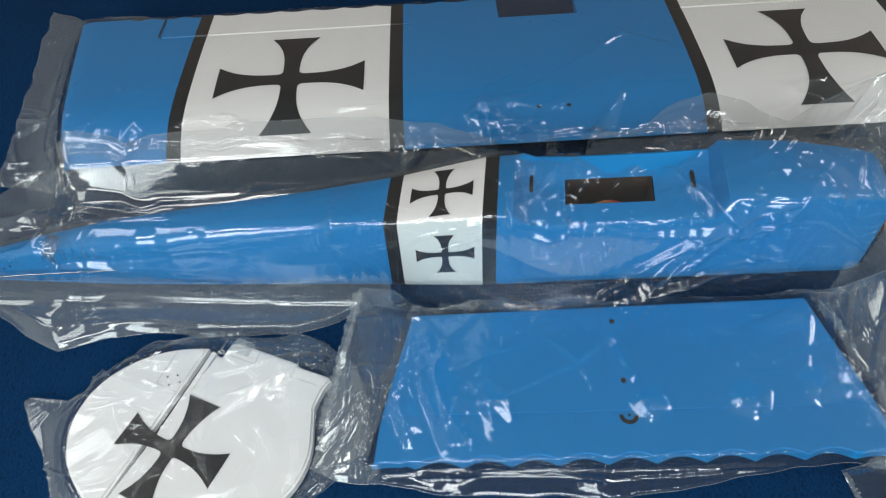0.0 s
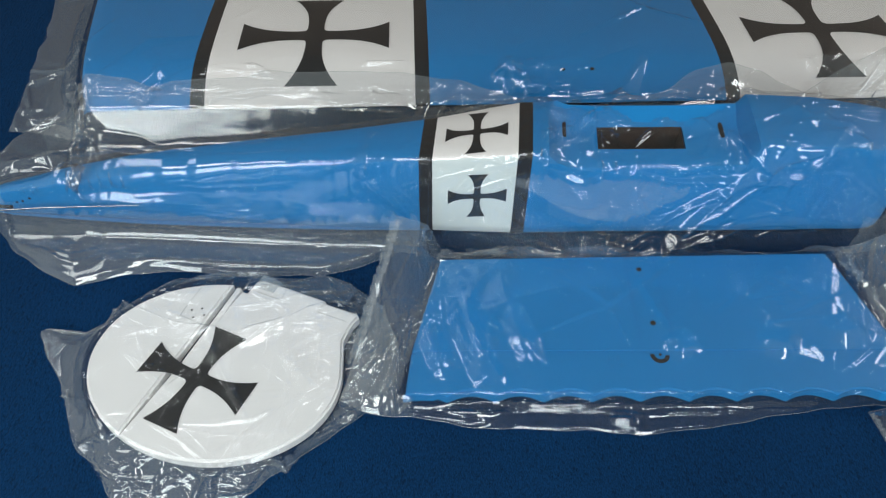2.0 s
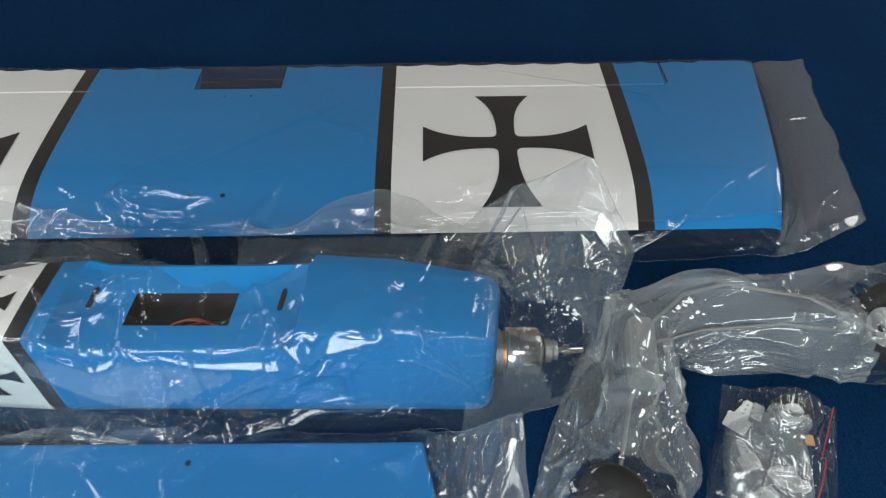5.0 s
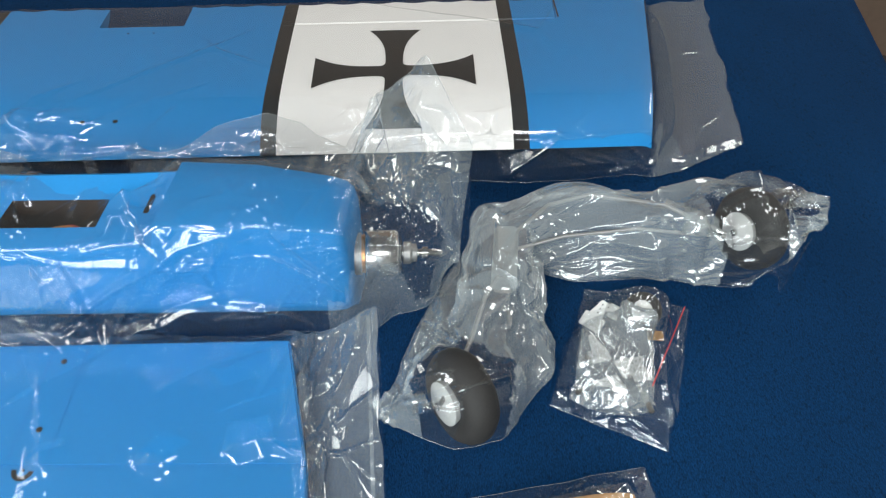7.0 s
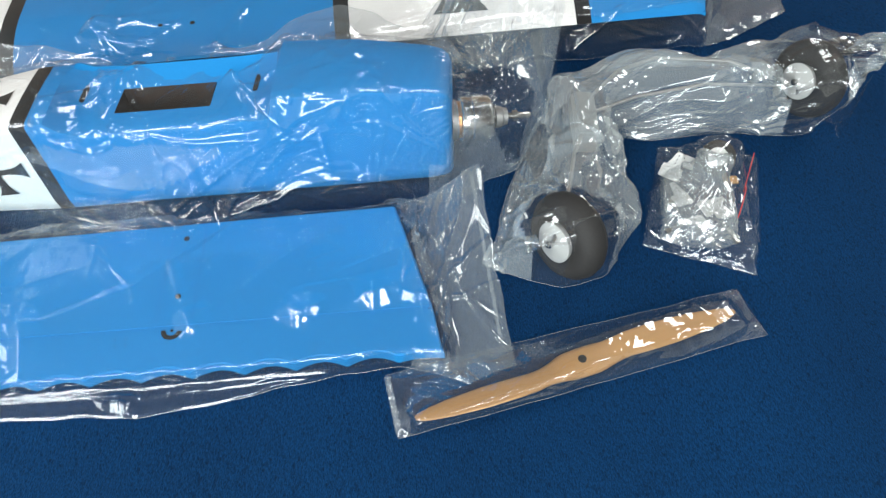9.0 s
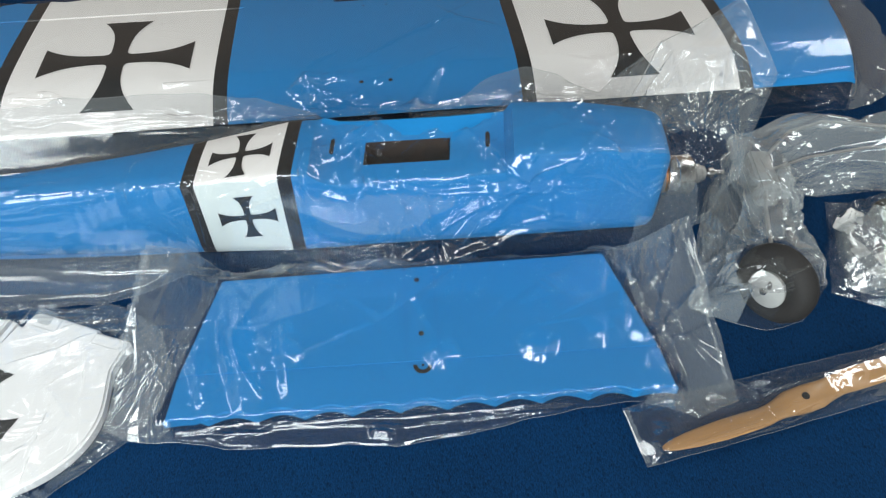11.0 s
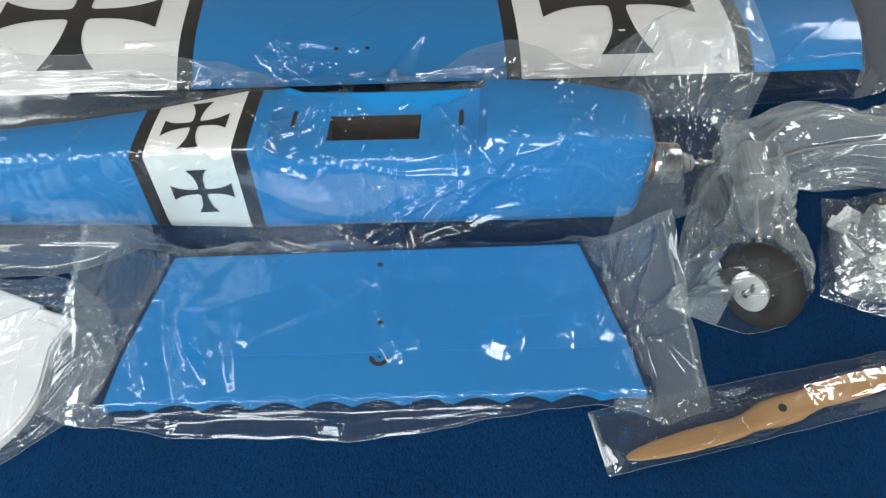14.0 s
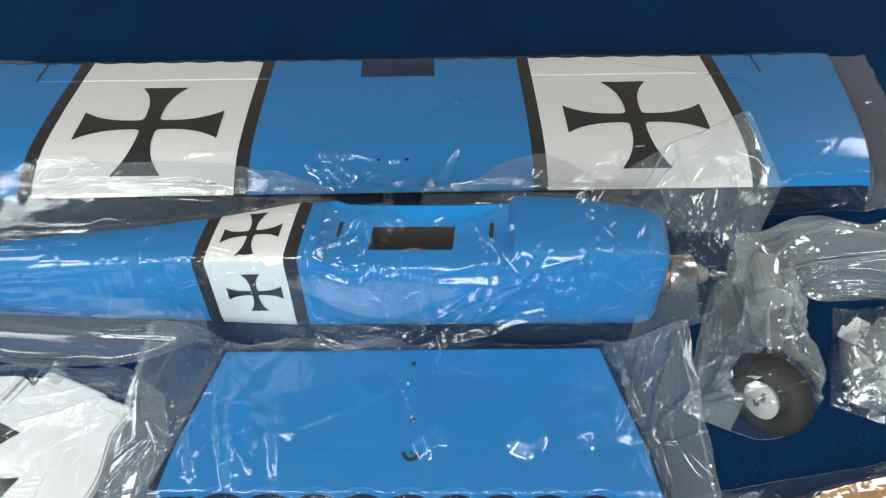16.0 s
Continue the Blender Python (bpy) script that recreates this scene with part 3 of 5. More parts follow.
def wing():
    ob = thing("wing", *wing_point(0, 0.8, 0.02), "blue and white foam wing with black crosses, in its bag", "model wing")
    stops = [-0.6038, -0.5794, -0.5387, -0.492, -0.49, -0.4879, -0.4676, -0.4432, -0.4269, -0.1921, -0.1759, -0.0545, -0.054, 0.046, 0.0465, 0.1606, 0.1769, 0.4188, 0.4351, 0.4625, 0.4879, 0.49, 0.492, 0.5387, 0.5794, 0.6038]
    us = []
    for a, b in zip(stops, stops[1:]):
        cuts = max(1, int((b - a) / 0.0068))
        us += [a + (b - a) * i / cuts for i in range(cuts)]
    us.append(stops[-1])
    shift = {-1: -0.008, 1: -0.005}  # the painted panels sit a little to the left of the wing's middle
    ts = [0, 0.006, 0.018, 0.04, 0.075, 0.12, 0.18, 0.26, 0.36, 0.46, 0.56, 0.66, 0.74, 0.79, 0.7945, 0.8005, 0.807, 0.8115, 0.86, 0.91, 0.96, 1.0]
    loops, verts = [], []
    for du in us:
        notch = -0.0545 < du < 0.0465
        scallop = 0.0042 * abs(math.sin(math.pi * du / 0.0425)) if abs(du) < 0.538 else 0.0
        te = 0.901 if notch else W_TE - scallop
        spread = np.clip((abs(du) - 0.447) / 0.1568, 0, 1)
        loop = []
        for side in (0, 1):
            for t in (ts if side == 0 else ts[-2:0:-1]):
                v = W_LE + (te - W_LE) * t
                if not notch and t < 0.82:
                    v = W_LE + (W_TE - W_LE) * t
                d = math.copysign(abs(du) - 0.044 * spread * (1 - t), du)
                z = float(wing_top(d, v) if side == 0 else wing_bottom(d, v))
                round_off = 0.004 * max(0, spread - 0.93) / 0.07
                z += -round_off if side == 0 else round_off
                if side == 0 and 0.17 < abs(du) < 0.489 and 0.7945 < t < 0.808:
                    z -= 0.0016
                if side == 0 and 0.4884 < abs(du) < 0.4915 and t > 0.807:
                    z -= 0.0016
                if side == 1:
                    z = min(z, float(wing_top(d, v)) - 0.0012)
                loop.append(len(verts))
                verts.append(wing_point(d, v, z))
        loops.append(loop)
    faces, index = [], []
    for i in range(len(loops) - 1):
        mid = (us[i] + us[i + 1]) / 2
        black = -0.4432 < mid < -0.4269 or -0.1921 < mid < -0.1759 or 0.1606 < mid < 0.1769 or 0.4188 < mid < 0.4351
        mat = 2 if black else 1 if -0.4269 < mid < -0.1921 or 0.1769 < mid < 0.4188 else 0
        for j in range(len(loops[i])):
            q = (j + 1) % len(loops[i])
            faces.append((loops[i][j], loops[i + 1][j], loops[i + 1][q], loops[i][q]))
            index.append(mat)
    for loop in (loops[0], loops[-1]):
        faces.append(tuple(loop))
        index.append(0)
    under(new("wing_panel", mesh_of("wing_panel", verts, faces, [BLUE, PANEL, BLACK], True, index, sharp=35)), ob)
    for side in (-1, 1):
        def lay(a, b, side=side):
            du, v = side * 0.3014 + shift[side] + 1.02 * a, 0.793 + 0.99 * b
            return wing_point(du, v, float(wing_top(du, v)) + 0.0006)
        tagged(under(new("cross", cross_decal("cross", 0.172, lay)), ob), "black cross with flaring arms")
        # slit at the end of the aileron, its shade laid on as a dark strip
        def slit(du0, du1, v0, v1, up):
            pts = [wing_point(a, b, float(wing_top(a, b)) + up) for a, b in ((du0, v0), (du1, v0), (du1, v1), (du0, v1))]
            return mesh_of("aileron_slit", pts, [(0, 1, 2, 3)], DARK)
        under(new("aileron_slit", slit(side * 0.489, side * 0.491, HINGE, 0.9452, 0.0005)), ob)
    for du in (-0.0229, 0.0107):
        x, y, z = wing_point(du, 0.7243, 0)
        under(dot("bolt_hole", x, y, float(wing_top(du, 0.7243)) - 0.0002, 0.0026, DARK), ob)
    for du in (-0.016, 0.014):
        x, y, z = wing_point(du, 0.8856, 0)
        under(dot("bolt_hole", x, y, float(wing_top(du, 0.8856)) - 0.0003, 0.0013, DARK), ob)
    return ob


# ---- the fuselage ----
F_ST = {  # x: near side, far side, bottom, top
    -0.4413: (0.5062, 0.5188, 0.0240, 0.0480), -0.4249: (0.5050, 0.5220, 0.0200, 0.0550), -0.3600: (0.5074, 0.5322, 0.0140, 0.0720), -0.2955: (0.5097, 0.5416, 0.0090, 0.0850),
    -0.1890: (0.5132, 0.5541, 0.0070, 0.1000), -0.0841: (0.5168, 0.5675, 0.0060, 0.1110), -0.0013: (0.5202, 0.5830, 0.0060, 0.1185), 0.0804: (0.5238, 0.6029, 0.0060, 0.1275),
    0.1058: (0.5264, 0.6067, 0.0060, 0.1270), 0.1138: (0.5274, 0.6076, 0.0060, 0.1180), 0.1260: (0.5284, 0.6095, 0.0060, 0.1120), 0.1532: (0.5320, 0.6117, 0.0060, 0.1110),
    0.2351: (0.5398, 0.6201, 0.0060, 0.1110), 0.2875: (0.5449, 0.6251, 0.0060, 0.1130), 0.2944: (0.5458, 0.6263, 0.0060, 0.1340), 0.3590: (0.5520, 0.6275, 0.0060, 0.1340),
    0.3978: (0.5548, 0.6254, 0.0080, 0.1310), 0.4229: (0.5565, 0.6236, 0.0085, 0.1290), 0.4345: (0.5580, 0.6220, 0.0100, 0.1265), 0.4402: (0.5600, 0.6195, 0.0130, 0.1225),
    0.4431: (0.5640, 0.6160, 0.0190, 0.1160)}
F_KEYS = sorted(F_ST)


def fus_at(x):
    return [float(np.interp(x, F_KEYS, [F_ST[k][i] for k in F_KEYS])) for i in range(4)]


def fus_over(x, y):
    near, far, low, top = (np.interp(x, F_KEYS, [F_ST[k][i] for k in F_KEYS]) for i in range(4))
    inside = (x > F_KEYS[0]) & (x < F_KEYS[-1] + 0.001) & (y > near - 0.001) & (y < far + 0.001)
    return np.where(inside, top, 0.0)


def fuselage():
    ob = thing("fuselage", 0.1, 0.56, 0.006, "bright blue foam fuselage with white cross band, in a bag", "model fuselage")
    marks = [-0.011, 0.0015, 0.0785, 0.0915]
    xs = sorted(set(F_KEYS + marks + [-0.37, -0.31, -0.23, -0.13, -0.045, 0.04, 0.193, 0.33]))
    hx0, hx1 = 0.152, 0.234
    loops, verts = [], []
    for x in xs:
        near, far, low, top = fus_at(x)
        w, h = far - near, top - low
        r = min(0.004, 0.16 * w)
        c = min(0.024, 0.25 * h)
        lip = 0.011 if 0.112 < x < 0.288 else 0.0  # the saddle rises on its far side
        ring = [(near + 0.3 * w, low), (near + 0.004 + c * 0.6, low + 0.001), (near + 0.002, low + c * 0.75), (near, low + c * 1.25), (near, low + 0.5 * h), (near, top - r), (near + 0.3 * r, top - 0.3 * r), (near + r, top),
                (near + 0.3 * w, top + 0.0012), (near + 0.5 * w, top + 0.0015), (near + 0.7 * w, top + 0.0012), (far - r, top + lip), (far - 0.3 * r, top - 0.3 * r + lip), (far, top - r + lip), (far, low + 0.5 * h), (far, low + c), (far - c * 0.6, low + 0.001), (far - 0.3 * w, low)]
        # the band's edges lean back on the side
        loop = []
        for y, z in ring:
            loop.append(len(verts))
            verts.append((x, y, z))
        loops.append(loop)
    n = len(loops[0])
    faces, index = [], []
    for i in range(len(loops) - 1):
        mid = (xs[i] + xs[i + 1]) / 2
        for j in range(n):
            q = (j + 1) % n
            if j in (8, 9) and hx0 < mid < hx1:
                continue
            faces.append((loops[i][j], loops[i + 1][j], loops[i + 1][q], loops[i][q]))
            band = marks[0] < mid < marks[3]
            index.append(0 if not band else 2 if mid < marks[1] or mid > marks[2] else 3 if 1 < j < 6 else 1)
    for loop in (loops[0], loops[-1]):
        faces.append(tuple(loop))
        index.append(0)
    under(new("fuselage_shell", mesh_of("fuselage_shell", verts, faces, [BLUE, PANEL, BLACK, PALE], True, index, sharp=38)), ob)
    # the open bay in the wing saddle: walls and floor
    def bay_y(x, f):
        a, b, _, _ = fus_at(x)
        return a + f * (b - a)
    def bay_point(x, f, z):
        return (x, bay_y(x, f), z)
    corners = [(hx0, 0.3), (hx1, 0.3), (hx1, 0.7), (hx0, 0.7)]
    pts = [bay_point(x, f, 0.1122) for x, f in corners] + [bay_point(x, f, 0.075) for x, f in corners]
    under(new("battery_bay", mesh_of("battery_bay", pts, [(0, 1, 5, 4), (1, 2, 6, 5), (2, 3, 7, 6), (3, 0, 4, 7), (4, 5, 6, 7)], [BAY], False)), ob)
    for k, (mat, a, b, sag) in enumerate(((WIRE_RED, (0.1613, 0.5647, 0.082), (0.2055, 0.5887, 0.080), (0.01, -0.004, 0.012)), (WIRE_ORANGE, (0.1696, 0.5586, 0.080), (0.2158, 0.5835, 0.080), (-0.006, 0.006, 0.013)), (WIRE_RED, (0.1806, 0.5838, 0.080), (0.2232, 0.5734, 0.080), (0.0, 0.004, 0.010)))):
        under(new("wire", rod("wire", bowed(a, b, sag), 0.0011, mat, 8)), ob)
    for sx, sy, tall in ((0.1215, 0.5790, 0.0), (0.2715, 0.5930, 0.0)):
        z = fus_at(sx)[3]
        under(new("strap_slot", box("strap_slot", sx - 0.0022, sx + 0.0022, sy - 0.012, sy + 0.011, z - 0.01, z + 0.0026, DARK, 0.0008)), ob)

    def on_top(a, b):
        x = 0.040 + a
        near, far, low, top = fus_at(x)
        return (x, 0.5557 + 0.13 * a + b, top + 0.0022 - 0.0012 * min(1, abs(b) / 0.03))
    tagged(under(new("cross", cross_decal("cross", 0.057, on_top)), ob), "black cross on the top of the band")

    def on_side(a, b):
        x = 0.0437 + a
        near = fus_at(x)[0]
        return (x, near - 0.0008, 0.0755 + 0.09 * a + b)
    tagged(under(new("cross", cross_decal("cross", 0.055, on_side)), ob), "black cross on the side of the band")
    under(new("pushrod", rod("pushrod", [(-0.4579, 0.4911, 0.040), (-0.382, 0.499, 0.045), (-0.2848, 0.5064, 0.050)], 0.0007, STEEL, 8)), ob)
    for dx, dz in ((-0.410, 0.044), (-0.4035, 0.046), (-0.395, 0.050), (-0.408, 0.034)):
        h = under(dot("mount_hole", dx, fus_at(dx)[0] + 0.0004, dz, 0.0014, DARK), ob)
        h.rotation_euler = (radians(90), 0, 0)
    under(new("tail_slot", box("tail_slot", -0.4445, -0.4165, 0.503, 0.5235, 0.0365, 0.0395, DARK)), ob)
    # motor on the nose
    d = Vector((math.cos(radians(9)), math.sin(radians(9)), -0.06)).normalized()
    motor = thing("motor", 0.4425, 0.5905, 0.068, "silver brushless outrunner motor with copper windings on the nose", "motor")
    rest = d.to_track_quat("Z", "Y").to_matrix().to_4x4()
    def on_axis(name, profile, mat, label=""):
        q = part(name, lathe(name, profile, mat, 36), motor, label)
        q.matrix_local = rest
        return q
    on_axis("mount_ring", [(0.0125, -0.002), (0.0185, -0.002), (0.0185, 0.0040), (0.0125, 0.0040)], ALU, "dark aluminium mounting ring")
    on_axis("winding", [(0.0130, 0.0035), (0.0165, 0.0040), (0.0168, 0.0070), (0.0130, 0.0075)], COPPER, "copper winding")
    on_axis("bell", [(0.004, 0.0075), (0.0198, 0.0075), (0.0204, 0.0085), (0.0204, 0.0160), (0.0199, 0.0165), (0.0199, 0.0175), (0.0204, 0.0180), (0.0204, 0.0330), (0.0196, 0.0350), (0.0150, 0.0375), (0.006, 0.0385), (0.006, 0.0400)], STEEL)
    for k in range(6):
        q = part("cooling_slot", box("cooling_slot", -0.0022, 0.0022, 0.0090, 0.0150, 0.0362, 0.0383, DARK, 0.0006), motor)
        q.matrix_local = rest @ Matrix.Rotation(k * math.pi / 3, 4, "Z")
    on_axis("prop_adapter", [(0.0065, 0.0395), (0.0098, 0.0400), (0.0098, 0.0455), (0.0078, 0.0475), (0.0078, 0.0510), (0.0035, 0.0520)], ALU)
    on_axis("shaft", [(0.0030, 0.0510), (0.0030, 0.0720), (0.0020, 0.0735), (0, 0.0735)], STEEL)
    on_axis("nut", [(0.0028, 0.0560), (0.0052, 0.0560), (0.0052, 0.0610), (0.0028, 0.0610)], STEEL)
    return ob


# ---- the tailplane ----
ST = ((0.0125, 0.4886), (0.389, 0.5294), (0.4415, 0.3746), (-0.0110, 0.3340))  # front left, front right, rear right, rear left
S_TOP = 0.020


def lerp2(a, b, f):
    return (a[0] + (b[0] - a[0]) * f, a[1] + (b[1] - a[1]) * f)


def quad_over(corners, top):
    def over(x, y):
        inside = np.ones_like(x, bool)
        for (ax, ay), (bx, by) in zip(corners, corners[1:] + corners[:1]):
            inside &= (bx - ax) * (y - ay) - (by - ay) * (x - ax) <= 0.00002
        return np.where(inside, top, 0.0)
    return over


def rounded(points, r, n=4):
    out = []
    for i, p in enumerate(points):
        a, b, c = Vector(points[i - 1]), Vector(p), Vector(points[(i + 1) % len(points)])
        u, w = (a - b).normalized() * r, (c - b).normalized() * r
        for k in range(n + 1):
            f = k / n
            q = (b + u) * (1 - f) ** 2 + b * (2 * f * (1 - f)) + (b + w) * f ** 2
            out.append((q.x, q.y))
    return out


def tailplane():
    ob = thing("tailplane", 0.21, 0.43, 0.006, "flat blue foam tailplane with scalloped trailing edge, in a bag", "model tailplane")
    hl, hr = lerp2(ST[3], ST[0], 0.285), lerp2(ST[2], ST[1], 0.272)
    gap = 0.0003
    front = [ST[0], ST[1], (hr[0], hr[1] + gap), (hl[0], hl[1] + gap)]
    under(new("stabilizer", slab("stabilizer", rounded(front, 0.003), 0.006, S_TOP, BLUE, 0.0035)), ob)
    rear = [(hl[0], hl[1] - gap), (hr[0], hr[1] - gap)]
    lobes, steps = 11, 10
    edge = []
    for i in range(lobes * steps + 1):
        f = i / (lobes * steps)
        x, y = lerp2(ST[2], ST[3], f)
        inset = 0.0062 * math.sin(math.pi * (i % steps) / steps) * (0.4 if f < 0.09 or f > 0.93 else 1)
        edge.append((x - 0.006 * (f < 0.001) + 0.006 * (f > 0.999), y + inset + 0.004 * (f < 0.001 or f > 0.999)))
    under(new("elevator", slab("elevator", rear + edge, 0.007, S_TOP - 0.0005, BLUE, 0.0028)), ob)
    under(new("hinge_strip", slab("hinge_strip", [(hl[0] + 0.004, hl[1] - 0.004), (hr[0] - 0.004, hr[1] - 0.004), (hr[0] - 0.004, hr[1] + 0.004), (hl[0] + 0.004, hl[1] + 0.004)], 0.008, S_TOP - 0.0009, BLUE, 0.0004)), ob)
    for x, y in ((0.2034, 0.4914), (0.2103, 0.4284)):
        under(dot("bolt_hole", x, y, S_TOP - 0.0002, 0.0026, DARK), ob)
    # control horn recess: dark crescent with a pale pivot
    ring = [(0.2128 + 0.0085 * math.cos(a), 0.3955 + 0.0085 * math.sin(a) - 0.001) for a in np.linspace(math.pi, 2 * math.pi, 14)]
    ring += [(0.2128 + 0.0048 * math.cos(a), 0.3955 + 0.0048 * math.sin(a) - 0.001) for a in np.linspace(2 * math.pi, math.pi, 14)]
    under(new("horn_recess", slab("horn_recess", ring, S_TOP - 0.002, S_TOP + 0.0003, DARK, 0.0003)), ob)
    under(dot("horn_pivot", 0.2131, 0.3945, S_TOP - 0.0003, 0.0012, DARK), ob)
    for dx, dy in ((0.1682, 0.3862), (0.1766, 0.3874), (0.17, 0.3794), (0.1784, 0.3805)):
        under(dot("screw_hole", dx, dy, S_TOP - 0.0007, 0.0006, DARK), ob)
    # faint outline of the fixing plate
    for a, b in (((0.1903, 0.5058), (0.1974, 0.402)), ((0.2187, 0.508), (0.2276, 0.4049))):
        v = (Vector(b) - Vector(a)).normalized()
        s = Vector((-v.y, v.x)) * 0.00035
        pts = [(a[0] + s.x, a[1] + s.y), (a[0] - s.x, a[1] - s.y), (b[0] - s.x, b[1] - s.y), (b[0] + s.x, b[1] + s.y)]
        under(new("plate_seam", mesh_of("plate_seam", [(x, y, S_TOP + 0.0003) for x, y in pts], [(0, 1, 2, 3)], [SEAM_BLUE], False)), ob)
    return ob


PALE_SEAM = surface("pale_groove", (0.55, 0.55, 0.54), 0.6, grain=300, vary=0.1, bump=0)
SEAM_BLUE = surface("blue_groove", (0.009, 0.165, 0.45), 0.6, grain=300, vary=0.1, bump=0)


# ---- the fin and rudder ----
R_MID, R_A, R_B, R_TURN = (-0.1727, 0.3528), 0.1120, 0.0886, radians(-9.7)
R_TOP = 0.018


def rudder_rim(a):
    x, y = R_A * math.cos(a), R_B * math.sin(a)
    c, s = math.cos(R_TURN), math.sin(R_TURN)
    return (R_MID[0] + x * c - y * s, R_MID[1] + x * s + y * c)


def fin_over(x, y):
    c, s = math.cos(R_TURN), math.sin(R_TURN)
    dx, dy = x - R_MID[0], y - R_MID[1]
    a, b = (dx * c + dy * s) / R_A, (-dx * s + dy * c) / R_B
    root = quad_over([(-0.1707, 0.4463), (-0.0589, 0.4152), (-0.0716, 0.3534), (-0.1723, 0.3699)], R_TOP)(x, y)
    return np.maximum(np.where(a * a + b * b < 1.03, R_TOP, 0.0), root)


def fin():
    ob = thing("fin_and_rudder", -0.17, 0.36, 0.006, "round white foam fin and rudder with black cross, bagged", "model fin")
    top, low = (-0.1735, 0.438), (-0.2227, 0.2791)   # hinge line
    hd = (Vector(low) - Vector(top)).normalized()
    hs = Vector((-hd.y, hd.x)) * 0.0024
    a0, a1 = math.atan2(top[1] - R_MID[1], top[0] - R_MID[0]) - R_TURN, math.atan2(low[1] - R_MID[1], low[0] - R_MID[0]) - R_TURN
    a1 += 2 * math.pi if a1 < a0 else 0
    left = [rudder_rim(a0 + 0.02 + (a1 - a0 - 0.02) * i / 46) for i in range(47)]
    left = [(x - 0.0004, y) for x, y in left]
    under(new("rudder", slab("rudder", left, 0.007, R_TOP, WHITE, 0.0022)), ob)
    right = [rudder_rim(a1 + 0.004 + (a0 + 2 * math.pi + 0.10 - 0.52 * math.pi - a1) * i / 40) for i in range(41)]
    right = [p for p in right if not (p[0] > -0.083 and p[1] > 0.386)]
    body = right + [(-0.0664, 0.3867), (-0.0616, 0.405), (-0.0562, 0.4137), (-0.059, 0.4177), (-0.0802, 0.4241), (-0.0892, 0.4269), (-0.0904, 0.4299), (-0.1267, 0.4415), (-0.1524, 0.4494), (-0.1586, 0.4482), (-0.1648, 0.4332), (-0.1701, 0.4346)]
    under(new("fin", slab("fin", body, 0.006, R_TOP + 0.0003, WHITE, 0.0022)), ob)
    under(new("hinge_wire", rod("hinge_wire", [(-0.1708, 0.4365, 0.0155), (-0.1643, 0.4546, 0.0165)], 0.0009, STEEL, 8)), ob)
    under(new("hinge_gap", slab("hinge_gap", [(top[0] + hs.x, top[1] + hs.y), (low[0] + hs.x, low[1] + hs.y), (low[0] - hs.x, low[1] - hs.y), (top[0] - hs.x, top[1] - hs.y)], 0.008, R_TOP - 0.0006, WHITE, 0.0003)), ob)
    tab = [(-0.1600, 0.4390), (-0.1540, 0.4545), (-0.1350, 0.4475), (-0.1400, 0.4340)]
    tagged(under(new("tape_tab", slab("tape_tab", tab, R_TOP + 0.0006, R_TOP + 0.0010, SEAM, 0.0001)), ob), "pale translucent tape tab")
    c, s = math.cos(radians(-19.5)), math.sin(radians(-19.5))
    def lay(a, b):
        return (-0.1840 + a * c - b * s, 0.3385 + a * s + b * c, R_TOP + 0.0009)
    tagged(under(new("cross", cross_decal("cross", 0.101, lay, 2.2)), ob), "black cross across the hinge line")
    for dx, dy in ((-0.2103, 0.4087), (-0.2014, 0.411), (-0.2067, 0.4006), (-0.1973, 0.404)):
        under(dot("screw_hole", dx, dy, R_TOP - 0.0003, 0.0009, DARK), ob)
    for pts in ([(-0.219, 0.4017), (-0.2089, 0.4353)], [(-0.219, 0.4017), (-0.1947, 0.3929)], [(-0.1287, 0.4399), (-0.1312, 0.4266)], [(-0.1312, 0.4266), (-0.1564, 0.4345)], [(-0.0903, 0.4279), (-0.0945, 0.4156)], [(-0.0945, 0.4156), (-0.0669, 0.4074)]):
        v = (Vector(pts[1]) - Vector(pts[0])).normalized()
        q = Vector((-v.y, v.x)) * 0.0003
        (ax, ay), (bx, by) = pts
        under(new("plate_seam", mesh_of("plate_seam", [(ax + q.x, ay + q.y, R_TOP + 0.0007), (ax - q.x, ay - q.y, R_TOP + 0.0007), (bx - q.x, by - q.y, R_TOP + 0.0007), (bx + q.x, by + q.y, R_TOP + 0.0007)], [(0, 1, 2, 3)], [PALE_SEAM], False)), ob)
    return ob


# ---- the propeller ----
P_MID, P_TURN = (0.5460, 0.3690), radians(19.9)


